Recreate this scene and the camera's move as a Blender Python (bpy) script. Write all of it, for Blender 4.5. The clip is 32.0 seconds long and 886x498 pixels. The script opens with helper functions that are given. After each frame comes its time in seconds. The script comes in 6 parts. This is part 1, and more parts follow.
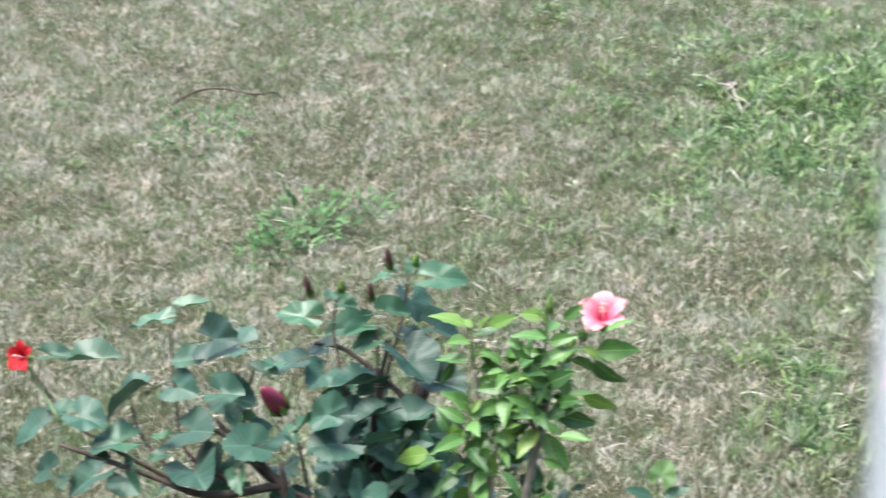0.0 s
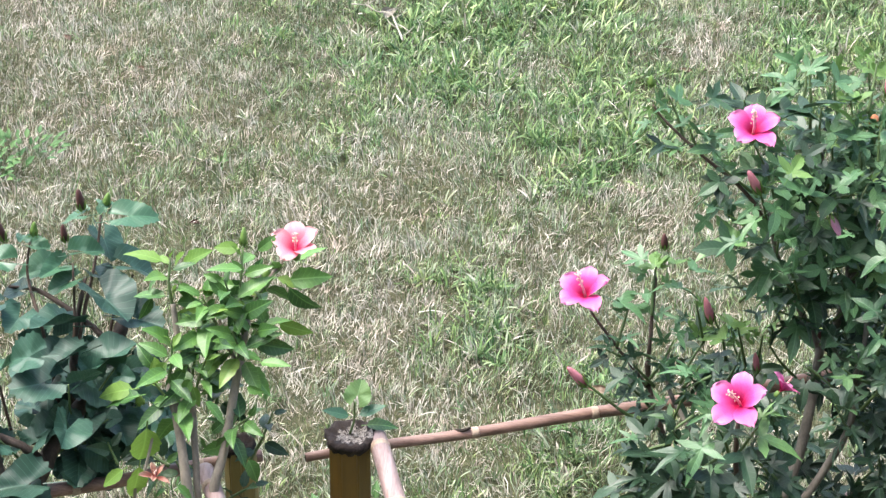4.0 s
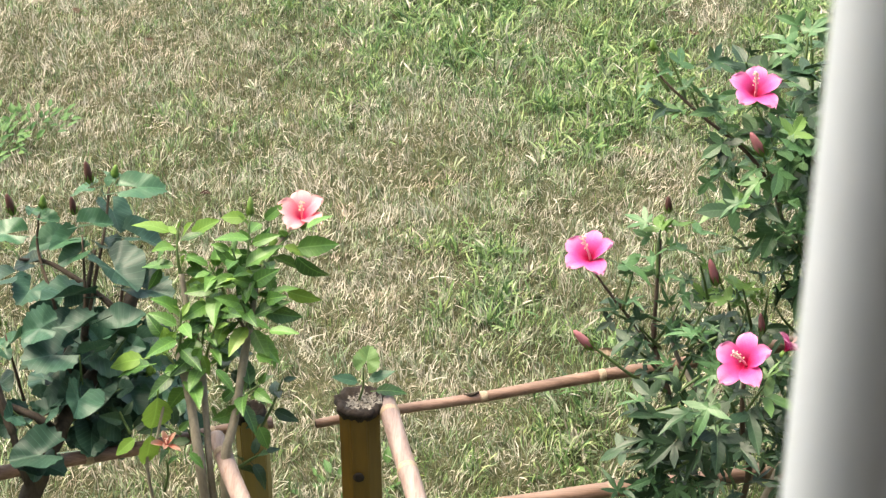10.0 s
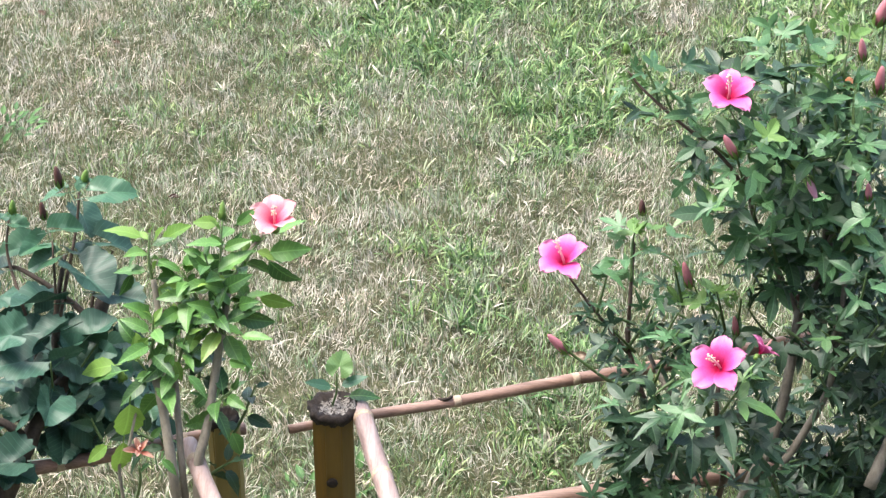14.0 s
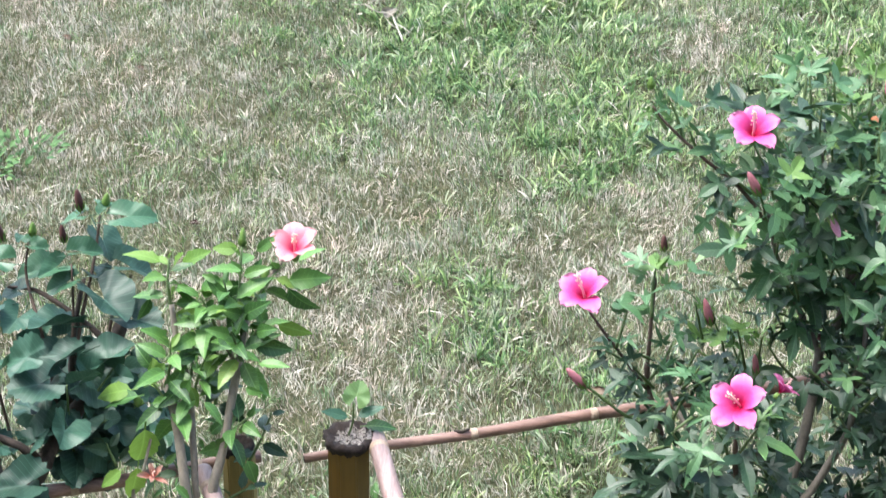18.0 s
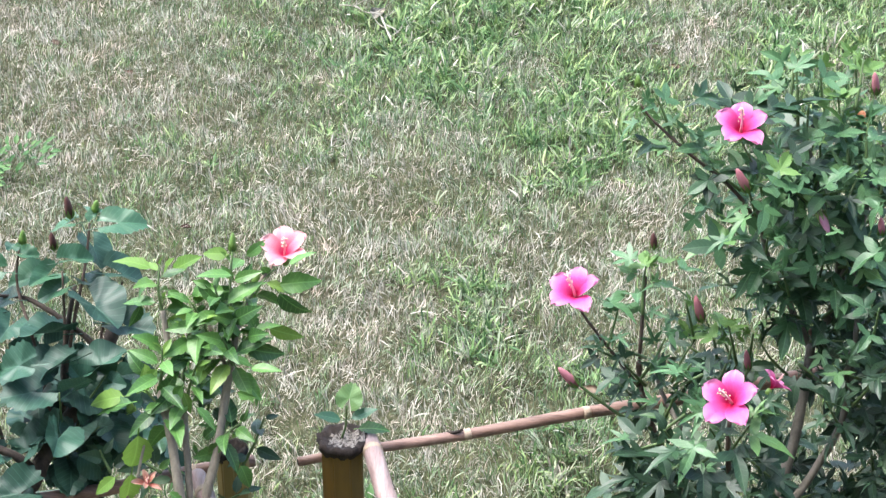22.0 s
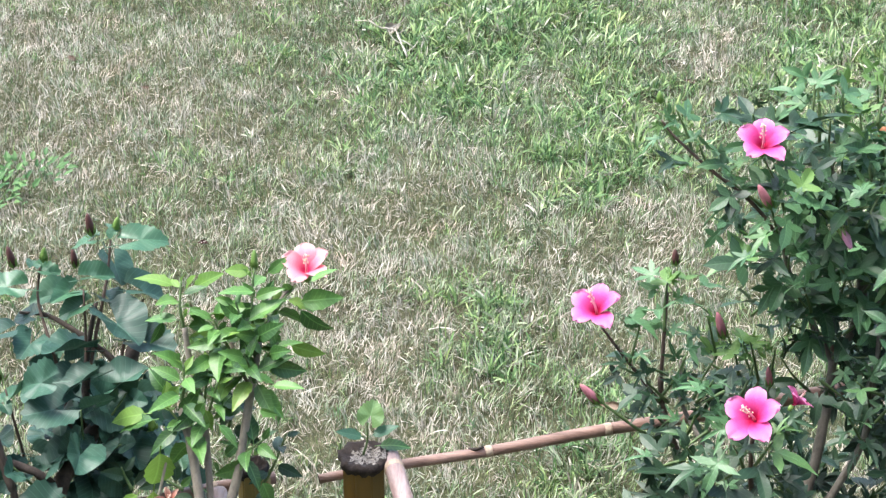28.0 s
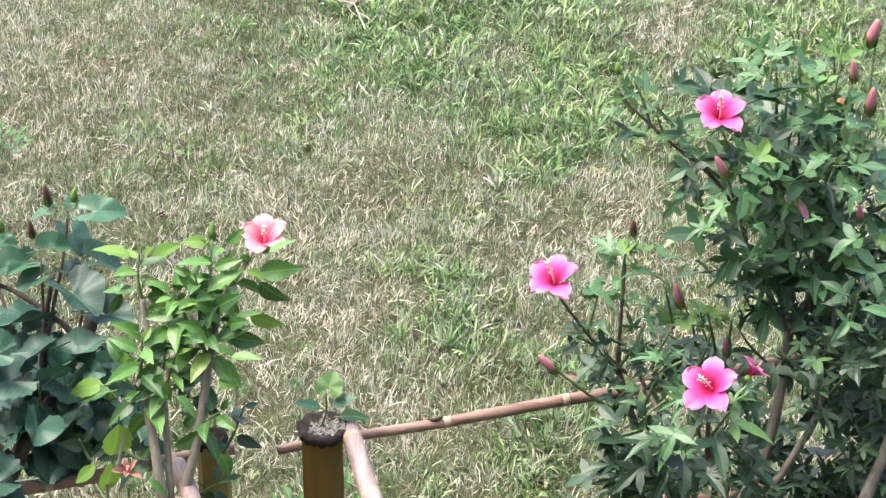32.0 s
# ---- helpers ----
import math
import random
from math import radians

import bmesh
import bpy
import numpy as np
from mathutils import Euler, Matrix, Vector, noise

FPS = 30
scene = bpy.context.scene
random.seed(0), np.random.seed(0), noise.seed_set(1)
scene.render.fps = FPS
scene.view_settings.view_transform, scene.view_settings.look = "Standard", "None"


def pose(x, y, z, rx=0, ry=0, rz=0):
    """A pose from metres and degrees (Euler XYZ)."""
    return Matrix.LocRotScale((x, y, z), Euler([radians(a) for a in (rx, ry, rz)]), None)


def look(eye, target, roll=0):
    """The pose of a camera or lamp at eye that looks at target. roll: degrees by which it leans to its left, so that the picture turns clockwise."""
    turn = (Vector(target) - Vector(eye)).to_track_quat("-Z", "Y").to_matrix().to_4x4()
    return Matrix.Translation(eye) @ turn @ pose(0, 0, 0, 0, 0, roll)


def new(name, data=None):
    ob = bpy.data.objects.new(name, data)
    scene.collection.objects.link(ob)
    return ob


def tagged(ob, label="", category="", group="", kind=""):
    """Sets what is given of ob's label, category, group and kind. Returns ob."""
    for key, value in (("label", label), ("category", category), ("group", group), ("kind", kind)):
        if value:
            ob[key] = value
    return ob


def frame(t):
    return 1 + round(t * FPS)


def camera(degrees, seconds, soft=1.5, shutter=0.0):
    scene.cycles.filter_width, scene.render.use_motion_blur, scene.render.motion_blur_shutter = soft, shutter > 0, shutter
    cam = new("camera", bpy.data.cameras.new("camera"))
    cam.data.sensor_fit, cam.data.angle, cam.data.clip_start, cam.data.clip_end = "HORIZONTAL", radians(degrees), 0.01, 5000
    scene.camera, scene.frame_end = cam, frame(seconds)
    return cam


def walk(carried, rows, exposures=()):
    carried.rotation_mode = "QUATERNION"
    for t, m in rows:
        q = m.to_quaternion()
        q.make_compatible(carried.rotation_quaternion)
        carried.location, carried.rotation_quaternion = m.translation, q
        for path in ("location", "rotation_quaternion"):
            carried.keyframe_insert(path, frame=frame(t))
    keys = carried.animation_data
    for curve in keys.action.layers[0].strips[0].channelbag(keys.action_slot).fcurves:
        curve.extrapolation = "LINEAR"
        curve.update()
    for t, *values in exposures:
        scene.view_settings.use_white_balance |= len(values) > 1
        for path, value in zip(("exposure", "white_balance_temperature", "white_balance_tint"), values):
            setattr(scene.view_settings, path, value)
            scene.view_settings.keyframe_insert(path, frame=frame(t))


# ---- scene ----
cam = camera(26, 32.0, soft=1.35, shutter=0.5)
cam.data.dof.use_dof = True
cam.data.dof.focus_distance = 4.3
cam.data.dof.aperture_fstop = 48.0
PATH = [
    (0.0, look((0.0749, 0.1316, 2.4222), (-0.6983, 3.5895, 0.5660), -2.308)),
    (0.5, look((0.0821, 0.0957, 2.4733), (-0.4970, 3.5700, 0.5776), -1.348)),
    (1.0, look((0.0766, -0.0162, 2.5099), (-0.4361, 3.4685, 0.6140), -1.948)),
    (1.5, look((0.0435, 0.0045, 2.4994), (-0.3297, 3.4706, 0.5381), -1.232)),
    (2.0, look((0.0240, 0.0171, 2.4927), (-0.2099, 3.4546, 0.4608), -0.153)),
    (2.5, look((0.0172, 0.0227, 2.4909), (-0.1168, 3.4610, 0.4512), 0.514)),
    (3.0, look((0.0166, 0.0223, 2.4912), (-0.0396, 3.4769, 0.4755), 0.750)),
    (3.5, look((0.0156, 0.0313, 2.4867), (-0.0309, 3.4952, 0.4869), 0.675)),
    (5.5, look((0.0181, 0.0194, 2.4922), (-0.0179, 3.4699, 0.4692), 1.023)),
    (6.0, look((0.0222, 0.0256, 2.4875), (-0.0420, 3.4715, 0.4574), 0.499)),
    (6.5, look((0.0221, 0.0187, 2.4949), (-0.0545, 3.4605, 0.4583), 0.312)),
    (7.0, look((0.0282, 0.0093, 2.5017), (-0.0460, 3.4603, 0.4805), 0.416)),
    (7.5, look((0.0309, 0.0082, 2.5012), (-0.0390, 3.4662, 0.4920), 0.233)),
    (8.0, look((0.0318, 0.0040, 2.5030), (-0.0185, 3.4556, 0.4821), 0.361)),
    (8.5, look((0.0346, 0.0013, 2.5024), (-0.0098, 3.4473, 0.4719), 0.412)),
    (9.0, look((0.0328, 0.0079, 2.4989), (-0.0259, 3.4497, 0.4616), 0.310)),
    (9.5, look((0.0323, 0.0093, 2.4988), (-0.0426, 3.4367, 0.4379), -0.054)),
    (10.0, look((0.0372, 0.0063, 2.5000), (-0.0427, 3.4331, 0.4383), -0.467)),
    (10.5, look((0.0225, 0.0146, 2.4984), (-0.0560, 3.4474, 0.4467), -0.363)),
    (11.0, look((0.0205, 0.0113, 2.4989), (-0.0415, 3.4560, 0.4666), 0.069)),
    (11.5, look((0.0187, 0.0128, 2.4986), (-0.0072, 3.4734, 0.4926), 0.659)),
    (12.0, look((0.0175, 0.0128, 2.4972), (0.0116, 3.4756, 0.4950), 0.835)),
    (12.5, look((0.0178, 0.0138, 2.4996), (0.0102, 3.4754, 0.4954), 0.697)),
    (13.0, look((0.0161, 0.0069, 2.5012), (0.0015, 3.4535, 0.4711), 0.295)),
    (13.5, look((0.0176, 0.0143, 2.4981), (0.0082, 3.4392, 0.4317), 0.078)),
    (15.5, look((0.0204, 0.0337, 2.4980), (0.0136, 3.4978, 0.4979), -0.281)),
    (16.0, look((0.0217, 0.0219, 2.4953), (-0.0334, 3.4978, 0.5166), -0.423)),
    (16.5, look((0.0215, 0.0040, 2.4999), (-0.1516, 3.4765, 0.5221), -0.661)),
    (17.0, look((0.0199, 0.0083, 2.5050), (-0.2650, 3.4809, 0.5404), -1.482)),
    (17.5, look((0.0194, 0.0222, 2.4973), (-0.1117, 3.5135, 0.5496), 0.284)),
    (18.0, look((0.0171, 0.0347, 2.4863), (-0.0274, 3.4974, 0.4845), 0.849)),
    (18.5, look((0.0138, 0.0455, 2.4823), (0.0027, 3.4768, 0.4266), 0.876)),
    (19.0, look((0.0129, 0.0466, 2.4823), (0.0329, 3.4716, 0.4161), 0.833)),
    (19.5, look((0.0167, 0.0432, 2.4874), (0.0253, 3.4769, 0.4356), 0.478)),
    (20.0, look((0.0207, 0.0401, 2.4871), (0.0097, 3.4769, 0.4406), 0.081)),
    (20.5, look((0.0234, 0.0323, 2.4949), (-0.0043, 3.4680, 0.4467), -0.321)),
    (21.0, look((0.0257, 0.0347, 2.4930), (-0.0150, 3.4721, 0.4477), -0.379)),
    (21.5, look((0.0260, 0.0358, 2.4975), (-0.0128, 3.4798, 0.4633), -0.158)),
    (22.0, look((0.0252, 0.0357, 2.4967), (-0.0080, 3.4947, 0.4880), -0.001)),
    (22.5, look((0.0245, 0.0343, 2.5022), (-0.0081, 3.5081, 0.5193), -0.049)),
    (23.0, look((0.0253, 0.0366, 2.5019), (-0.0145, 3.5148, 0.5269), -0.128)),
    (23.5, look((0.0246, 0.0288, 2.5039), (-0.0177, 3.5088, 0.5322), -0.159)),
    (24.0, look((0.0198, 0.0280, 2.5016), (-0.0250, 3.5055, 0.5255), -0.057)),
    (24.5, look((0.0149, 0.0364, 2.4954), (-0.0349, 3.5084, 0.5097), -0.089)),
    (25.0, look((0.0096, 0.0381, 2.4914), (-0.0452, 3.4986, 0.4860), -0.284)),
    (25.5, look((0.0057, 0.0393, 2.4904), (-0.0619, 3.4866, 0.4627), -0.529)),
    (27.5, look((0.0033, 0.0321, 2.5055), (-0.0576, 3.4880, 0.4924), -0.650)),
    (28.0, look((0.0016, 0.0420, 2.4992), (-0.0490, 3.5149, 0.5152), -0.204)),
    (28.5, look((0.0017, 0.0386, 2.4989), (-0.0490, 3.5052, 0.5039), -0.034)),
    (29.0, look((0.0006, 0.0330, 2.5008), (-0.0439, 3.4905, 0.4900), 0.288)),
    (29.5, look((-0.0001, 0.0381, 2.4948), (-0.0418, 3.4836, 0.4633), 0.144)),
    (30.0, look((0.0014, 0.0413, 2.5000), (-0.0112, 3.4830, 0.4617), 0.166)),
    (30.5, look((0.0020, 0.0417, 2.4972), (0.0106, 3.4931, 0.4753), 0.201)),
    (31.0, look((0.0013, 0.0418, 2.4932), (0.0107, 3.4948, 0.4742), 0.394)),
    (31.5, look((0.0024, 0.0380, 2.4918), (0.0180, 3.4871, 0.4660), 0.437)),
    (32.0, look((0.0028, 0.0330, 2.4913), (0.0376, 3.4825, 0.4665), 0.461)),
]
walk(cam, PATH, [
    (0.0, 1.83, 6300, 7), (1.0, 1.93, 6800, 8), (1.7, 1.9, 6850, 9), (2.0, 1.87, 6600, 10), (3.0, 1.95, 6450, 10), (6.0, 1.95, 6700, 9), (7.0, 1.95, 7900, 5), (8.0, 1.87, 8050, 4), (9.0, 1.85, 8150, 3), (10.0, 1.87, 7950, 3),
    (11.0, 1.95, 7500, 5), (12.0, 1.99, 6750, 8), (13.0, 1.99, 6450, 8), (15.5, 1.98, 7300, 2), (16.0, 2.0, 7500, 0), (17.0, 1.9, 6500, 7), (18.0, 1.97, 6250, 8),
    (20.0, 2.03, 6500, 9), (21.0, 2.02, 6450, 8), (22.0, 1.98, 6200, 8), (25.0, 1.93, 6200, 7), (28.0, 1.97, 6300, 8), (31.0, 1.98, 6600, 8), (32.0, 1.98, 6750, 8),
])

# ---- light ----
world = bpy.data.worlds.new("sky")
scene.world = world
world.use_nodes = True
wn = world.node_tree.nodes
sky = wn.new("ShaderNodeTexSky")
sky.sky_type = "NISHITA"
sky.sun_disc = False
sky.sun_elevation, sky.sun_rotation = radians(67), radians(-73)
sky.dust_density = 3.0
world.node_tree.links.new(sky.outputs[0], wn["Background"].inputs[0])
wn["Background"].inputs[1].default_value = 0.15
sun_data = bpy.data.lights.new("sun", "SUN")
sun_data.energy, sun_data.angle, sun_data.color = 1.9, radians(36), (1.0, 0.97, 0.92)
sun = new("sun", sun_data)
sun.matrix_world = look((-3.6, 5.6, 9), (0, 4.5, 0))


# ---- materials ----
def material(name, rough=0.6, metal=0.0, spec=0.5):
    m = bpy.data.materials.new(name)
    m.use_nodes = True
    nt = m.node_tree
    b = nt.nodes["Principled BSDF"]
    b.inputs["Roughness"].default_value = rough
    b.inputs["Metallic"].default_value = metal
    b.inputs["Specular IOR Level"].default_value = spec
    return m, nt, b


def node(nt, kind, **values):
    n = nt.nodes.new(kind)
    for k, v in values.items():
        n.inputs[k.replace("_", " ")].default_value = v
    return n


def ramp(nt, fac, stops):
    r = nt.nodes.new("ShaderNodeValToRGB")
    while len(r.color_ramp.elements) < len(stops):
        r.color_ramp.elements.new(0.5)
    for e, (p, c) in zip(r.color_ramp.elements, stops):
        e.position, e.color = p, (*c, 1)
    nt.links.new(fac, r.inputs[0])
    return r.outputs[0]


def mix(nt, fac, a, b, mode="MIX"):
    n = nt.nodes.new("ShaderNodeMix")
    n.data_type, n.blend_type = "RGBA", mode
    for i, v in ((0, fac), (6, a), (7, b)):
        if isinstance(v, (int, float)):
            n.inputs[i].default_value = v
        elif isinstance(v, tuple):
            n.inputs[i].default_value = (*v, 1)
        else:
            nt.links.new(v, n.inputs[i])
    return n.outputs[2]


def calc(nt, op, a, b=0.0, clamp=False):
    n = nt.nodes.new("ShaderNodeMath")
    n.operation, n.use_clamp = op, clamp
    for i, v in enumerate((a, b)):
        if isinstance(v, (int, float)):
            n.inputs[i].default_value = v
        else:
            nt.links.new(v, n.inputs[i])
    return n.outputs[0]


def noise_tex(nt, scale, detail=4.0, coord=None, rough=0.6):
    n = node(nt, "ShaderNodeTexNoise", Scale=scale, Detail=detail, Roughness=rough)
    if coord is not None:
        nt.links.new(coord, n.inputs["Vector"])
    return n.outputs["Fac"]


def bump(nt, b, height, strength=0.4, distance=0.002):
    n = node(nt, "ShaderNodeBump", Strength=strength, Distance=distance)
    nt.links.new(height, n.inputs["Height"])
    nt.links.new(n.outputs[0], b.inputs["Normal"])


def coords(nt, which="Object"):
    return nt.nodes.new("ShaderNodeTexCoord").outputs[which]


def thin(nt, b, colour, amount):
    """Lets some light through a leaf or petal."""
    t = nt.nodes.new("ShaderNodeBsdfTranslucent")
    nt.links.new(colour, t.inputs[0])
    s = nt.nodes.new("ShaderNodeMixShader")
    s.inputs[0].default_value = amount
    nt.links.new(b.outputs[0], s.inputs[1])
    nt.links.new(t.outputs[0], s.inputs[2])
    nt.links.new(s.outputs[0], nt.nodes["Material Output"].inputs[0])


def leaf_material(name, dark, light, young, rough=0.42, vein=0.35, let=0.22, spec=0.4):
    """Leaf with a pale midrib and side veins; the hue varies from leaf to leaf."""
    m, nt, b = material(name, rough, spec=spec)
    uv = nt.nodes.new("ShaderNodeUVMap").outputs[0]
    sep = nt.nodes.new("ShaderNodeSeparateXYZ")
    nt.links.new(uv, sep.inputs[0])
    x = calc(nt, "ABSOLUTE", calc(nt, "SUBTRACT", sep.outputs[0], 0.5))
    y = sep.outputs[1]
    info = nt.nodes.new("ShaderNodeObjectInfo").outputs["Random"]
    isl = nt.nodes.new("ShaderNodeNewGeometry").outputs["Random Per Island"]
    rnd = calc(nt, "FRACT", calc(nt, "ADD", info, isl))
    colour = ramp(nt, rnd, [(0.0, dark), (0.6, light), (0.88, light), (1.0, young)])
    spots = noise_tex(nt, 9.0, 5.0, uv)
    colour = mix(nt, calc(nt, "MULTIPLY", spots, 0.5), colour, dark)
    rib = calc(nt, "SUBTRACT", 1.0, calc(nt, "MULTIPLY", x, 45.0), True)
    side = calc(nt, "SINE", calc(nt, "MULTIPLY", calc(nt, "SUBTRACT", y, calc(nt, "MULTIPLY", x, 0.8)), 50.0))
    side = calc(nt, "MULTIPLY", calc(nt, "GREATER_THAN", side, 0.93), 0.45)
    veins = calc(nt, "MULTIPLY", calc(nt, "MAXIMUM", rib, side), vein)
    colour = mix(nt, veins, colour, tuple(min(1, c * 2.2 + 0.05) for c in light))
    nt.links.new(colour, b.inputs["Base Color"])
    h = calc(nt, "ADD", calc(nt, "MULTIPLY", veins, -1.0), calc(nt, "MULTIPLY", noise_tex(nt, 22.0, 3.0, uv), 0.4))
    bump(nt, b, h, 0.5, 0.002)
    thin(nt, b, colour, let)
    return m


def petal_material(name, heart, body, rim, let=0.25):
    m, nt, b = material(name, 0.55, spec=0.25)
    uv = nt.nodes.new("ShaderNodeUVMap").outputs[0]
    sep = nt.nodes.new("ShaderNodeSeparateXYZ")
    nt.links.new(uv, sep.inputs[0])
    x = calc(nt, "ABSOLUTE", calc(nt, "SUBTRACT", sep.outputs[0], 0.5))
    grain = noise_tex(nt, 14.0, 4.0, uv)
    y = calc(nt, "ADD", sep.outputs[1], calc(nt, "MULTIPLY", calc(nt, "SUBTRACT", grain, 0.5), 0.16))
    y = calc(nt, "ADD", y, calc(nt, "MULTIPLY", calc(nt, "MULTIPLY", x, x), 0.45))
    colour = ramp(nt, y, [(0.2, heart), (0.4, tuple(0.45 * h + 0.55 * c for h, c in zip(heart, body))), (0.6, body), (0.8, tuple(0.55 * h + 0.45 * c for h, c in zip(body, rim))), (1.0, rim)])
    streak = calc(nt, "SINE", calc(nt, "MULTIPLY", sep.outputs[0], 90.0))
    colour = mix(nt, calc(nt, "MULTIPLY", calc(nt, "GREATER_THAN", streak, 0.75), 0.18), colour, heart)
    nt.links.new(colour, b.inputs["Base Color"])
    bump(nt, b, calc(nt, "ADD", streak, grain), 0.25, 0.001)
    thin(nt, b, colour, let)
    return m


def rough_material(name, a, c, scale, rough=0.7, grain=(1, 1, 1), spots=None, strength=0.5, bare=0.62):
    """Two tones mottled at two sizes, with relief. grain stretches it."""
    m, nt, b = material(name, rough)
    mp = node(nt, "ShaderNodeMapping", Scale=grain)
    nt.links.new(coords(nt), mp.inputs["Vector"])
    big = noise_tex(nt, scale, 3.0, mp.outputs[0])
    fine = noise_tex(nt, scale * 6, 6.0, mp.outputs[0])
    f = calc(nt, "ADD", calc(nt, "MULTIPLY", big, 0.65), calc(nt, "MULTIPLY", fine, 0.35))
    colour = ramp(nt, f, [(0.34, a), (0.66, c)])
    if spots:
        colour = mix(nt, calc(nt, "GREATER_THAN", noise_tex(nt, scale * 2.3, 5.0, mp.outputs[0]), bare), colour, spots)
    nt.links.new(colour, b.inputs["Base Color"])
    bump(nt, b, f, strength, 0.004)
    return m


def blade_material(name, stops, cool, warm, rough=0.55, let=0.2):
    """Blades that vary one by one, and in patches towards a cool and a warm tone."""
    m, nt, b = material(name, rough, spec=0.3)
    isl = nt.nodes.new("ShaderNodeNewGeometry").outputs["Random Per Island"]
    colour = ramp(nt, isl, stops)
    co = coords(nt)
    patch = noise_tex(nt, 7.0, 4.0, co, 0.65)
    colour = mix(nt, calc(nt, "MULTIPLY", calc(nt, "SUBTRACT", patch, 0.52), 5.0, True), colour, warm, "MULTIPLY")
    colour = mix(nt, calc(nt, "MULTIPLY", calc(nt, "SUBTRACT", 0.48, patch), 5.0, True), colour, cool, "MULTIPLY")
    colour = mix(nt, calc(nt, "MULTIPLY", noise_tex(nt, 16.0, 3.0, co), 0.3), colour, stops[0][1])
    nt.links.new(colour, b.inputs["Base Color"])
    thin(nt, b, colour, let)
    return m


LEAF_DARK = leaf_material("hibiscus_leaf_dark", (0.015, 0.039, 0.028), (0.047, 0.115, 0.074), (0.075, 0.16, 0.08), 0.42, 0.3, 0.06, 0.32)
LEAF_BRIGHT = leaf_material("hibiscus_leaf_bright", (0.024, 0.075, 0.018), (0.115, 0.25, 0.05), (0.24, 0.36, 0.055), 0.4, 0.3, 0.16, 0.5)
# one lobed leaf in two colours: shaded low down, lit in the crown
LEAF_LOBED_SHADED = leaf_material("hibiscus_leaf_shaded", (0.008, 0.024, 0.010), (0.029, 0.074, 0.028), (0.07, 0.145, 0.047), 0.44, 0.3, 0.08, 0.5)
LEAF_LIT = leaf_material("hibiscus_leaf_lit", (0.04, 0.1, 0.04), (0.085, 0.185, 0.07), (0.15, 0.28, 0.08), 0.42, 0.35, 0.2, 0.55)
LEAF_FRESH = leaf_material("fresh_leaf", (0.03, 0.085, 0.045), (0.058, 0.145, 0.072), (0.15, 0.28, 0.07), 0.38, 0.3, 0.16, 0.5)
LEAF_YOUNG = leaf_material("young_leaf", (0.095, 0.195, 0.03), (0.165, 0.285, 0.052), (0.25, 0.35, 0.06), 0.45, 0.25, 0.32)
LEAF_TIP = leaf_material("shoot_tip_leaf", (0.085, 0.17, 0.042), (0.145, 0.255, 0.065), (0.21, 0.33, 0.07), 0.45, 0.25, 0.26)
LEAF_WEED = leaf_material("weed_leaf", (0.04, 0.1, 0.034), (0.095, 0.185, 0.06), (0.16, 0.26, 0.085), 0.5, 0.25, 0.15, 0.2)
LEAF_PALE = leaf_material("pale_seedling_leaf", (0.17, 0.29, 0.1), (0.22, 0.36, 0.14), (0.26, 0.4, 0.15), 0.45, 0.3, 0.26)
PETAL_PINK = petal_material("pink_petal", (0.36, 0.001, 0.045), (0.68, 0.07, 0.3), (0.8, 0.3, 0.55))
PETAL_PEACH = petal_material("peach_petal", (0.55, 0.02, 0.1), (0.76, 0.24, 0.31), (0.82, 0.48, 0.48))
PETAL_ORANGE = petal_material("withered_orange_petal", (0.36, 0.06, 0.045), (0.45, 0.19, 0.14), (0.5, 0.33, 0.26))
PETAL_RED = petal_material("red_petal", (0.3, 0.002, 0.01), (0.55, 0.01, 0.02), (0.6, 0.03, 0.04))
BUD_PINK = rough_material("pink_bud", (0.34, 0.1, 0.13), (0.47, 0.2, 0.22), 60, 0.6, (1, 1, 0.2))
BUD_DARK = rough_material("dark_red_bud", (0.06, 0.02, 0.02), (0.12, 0.05, 0.04), 60, 0.6, (1, 1, 0.2))
BUD_WILT = rough_material("wilted_flower", (0.42, 0.16, 0.24), (0.56, 0.3, 0.37), 80, 0.7, (1, 1, 0.2))
BUD_ORANGE = rough_material("withered_petal", (0.5, 0.16, 0.07), (0.62, 0.32, 0.18), 60, 0.75)
BUD_RED = rough_material("rolled_red_petal", (0.11, 0.008, 0.025), (0.24, 0.02, 0.055), 50, 0.5, (1, 1, 0.2))
CALYX = rough_material("calyx_green", (0.09, 0.18, 0.03), (0.18, 0.28, 0.06), 60, 0.55)
POLLEN = rough_material("pollen", (0.74, 0.46, 0.32), (0.85, 0.64, 0.5), 300, 0.7)
COLUMN = rough_material("stamen_column", (0.78, 0.34, 0.42), (0.86, 0.52, 0.54), 200, 0.6)
STEM_GREEN = rough_material("green_stem", (0.06, 0.1, 0.03), (0.1, 0.16, 0.05), 60, 0.55)
STEM_BROWN = rough_material("brown_twig", (0.05, 0.03, 0.022), (0.11, 0.075, 0.055), 60, 0.7)
BARK_DARK = rough_material("dark_bark", (0.028, 0.02, 0.016), (0.1, 0.075, 0.06), 45, 0.85, (1, 1, 0.4))
BARK_GREY = rough_material("grey_bark", (0.17, 0.142, 0.108), (0.33, 0.285, 0.225), 40, 0.8, (1, 1, 0.3))
BARK_MID = rough_material("brown_grey_bark", (0.08, 0.068, 0.054), (0.21, 0.185, 0.15), 40, 0.85, (1, 1, 0.3))
BAMBOO = rough_material("weathered_bamboo", (0.12, 0.066, 0.048), (0.33, 0.205, 0.16), 60, 0.5, (0.07, 1, 1), (0.22, 0.125, 0.09))
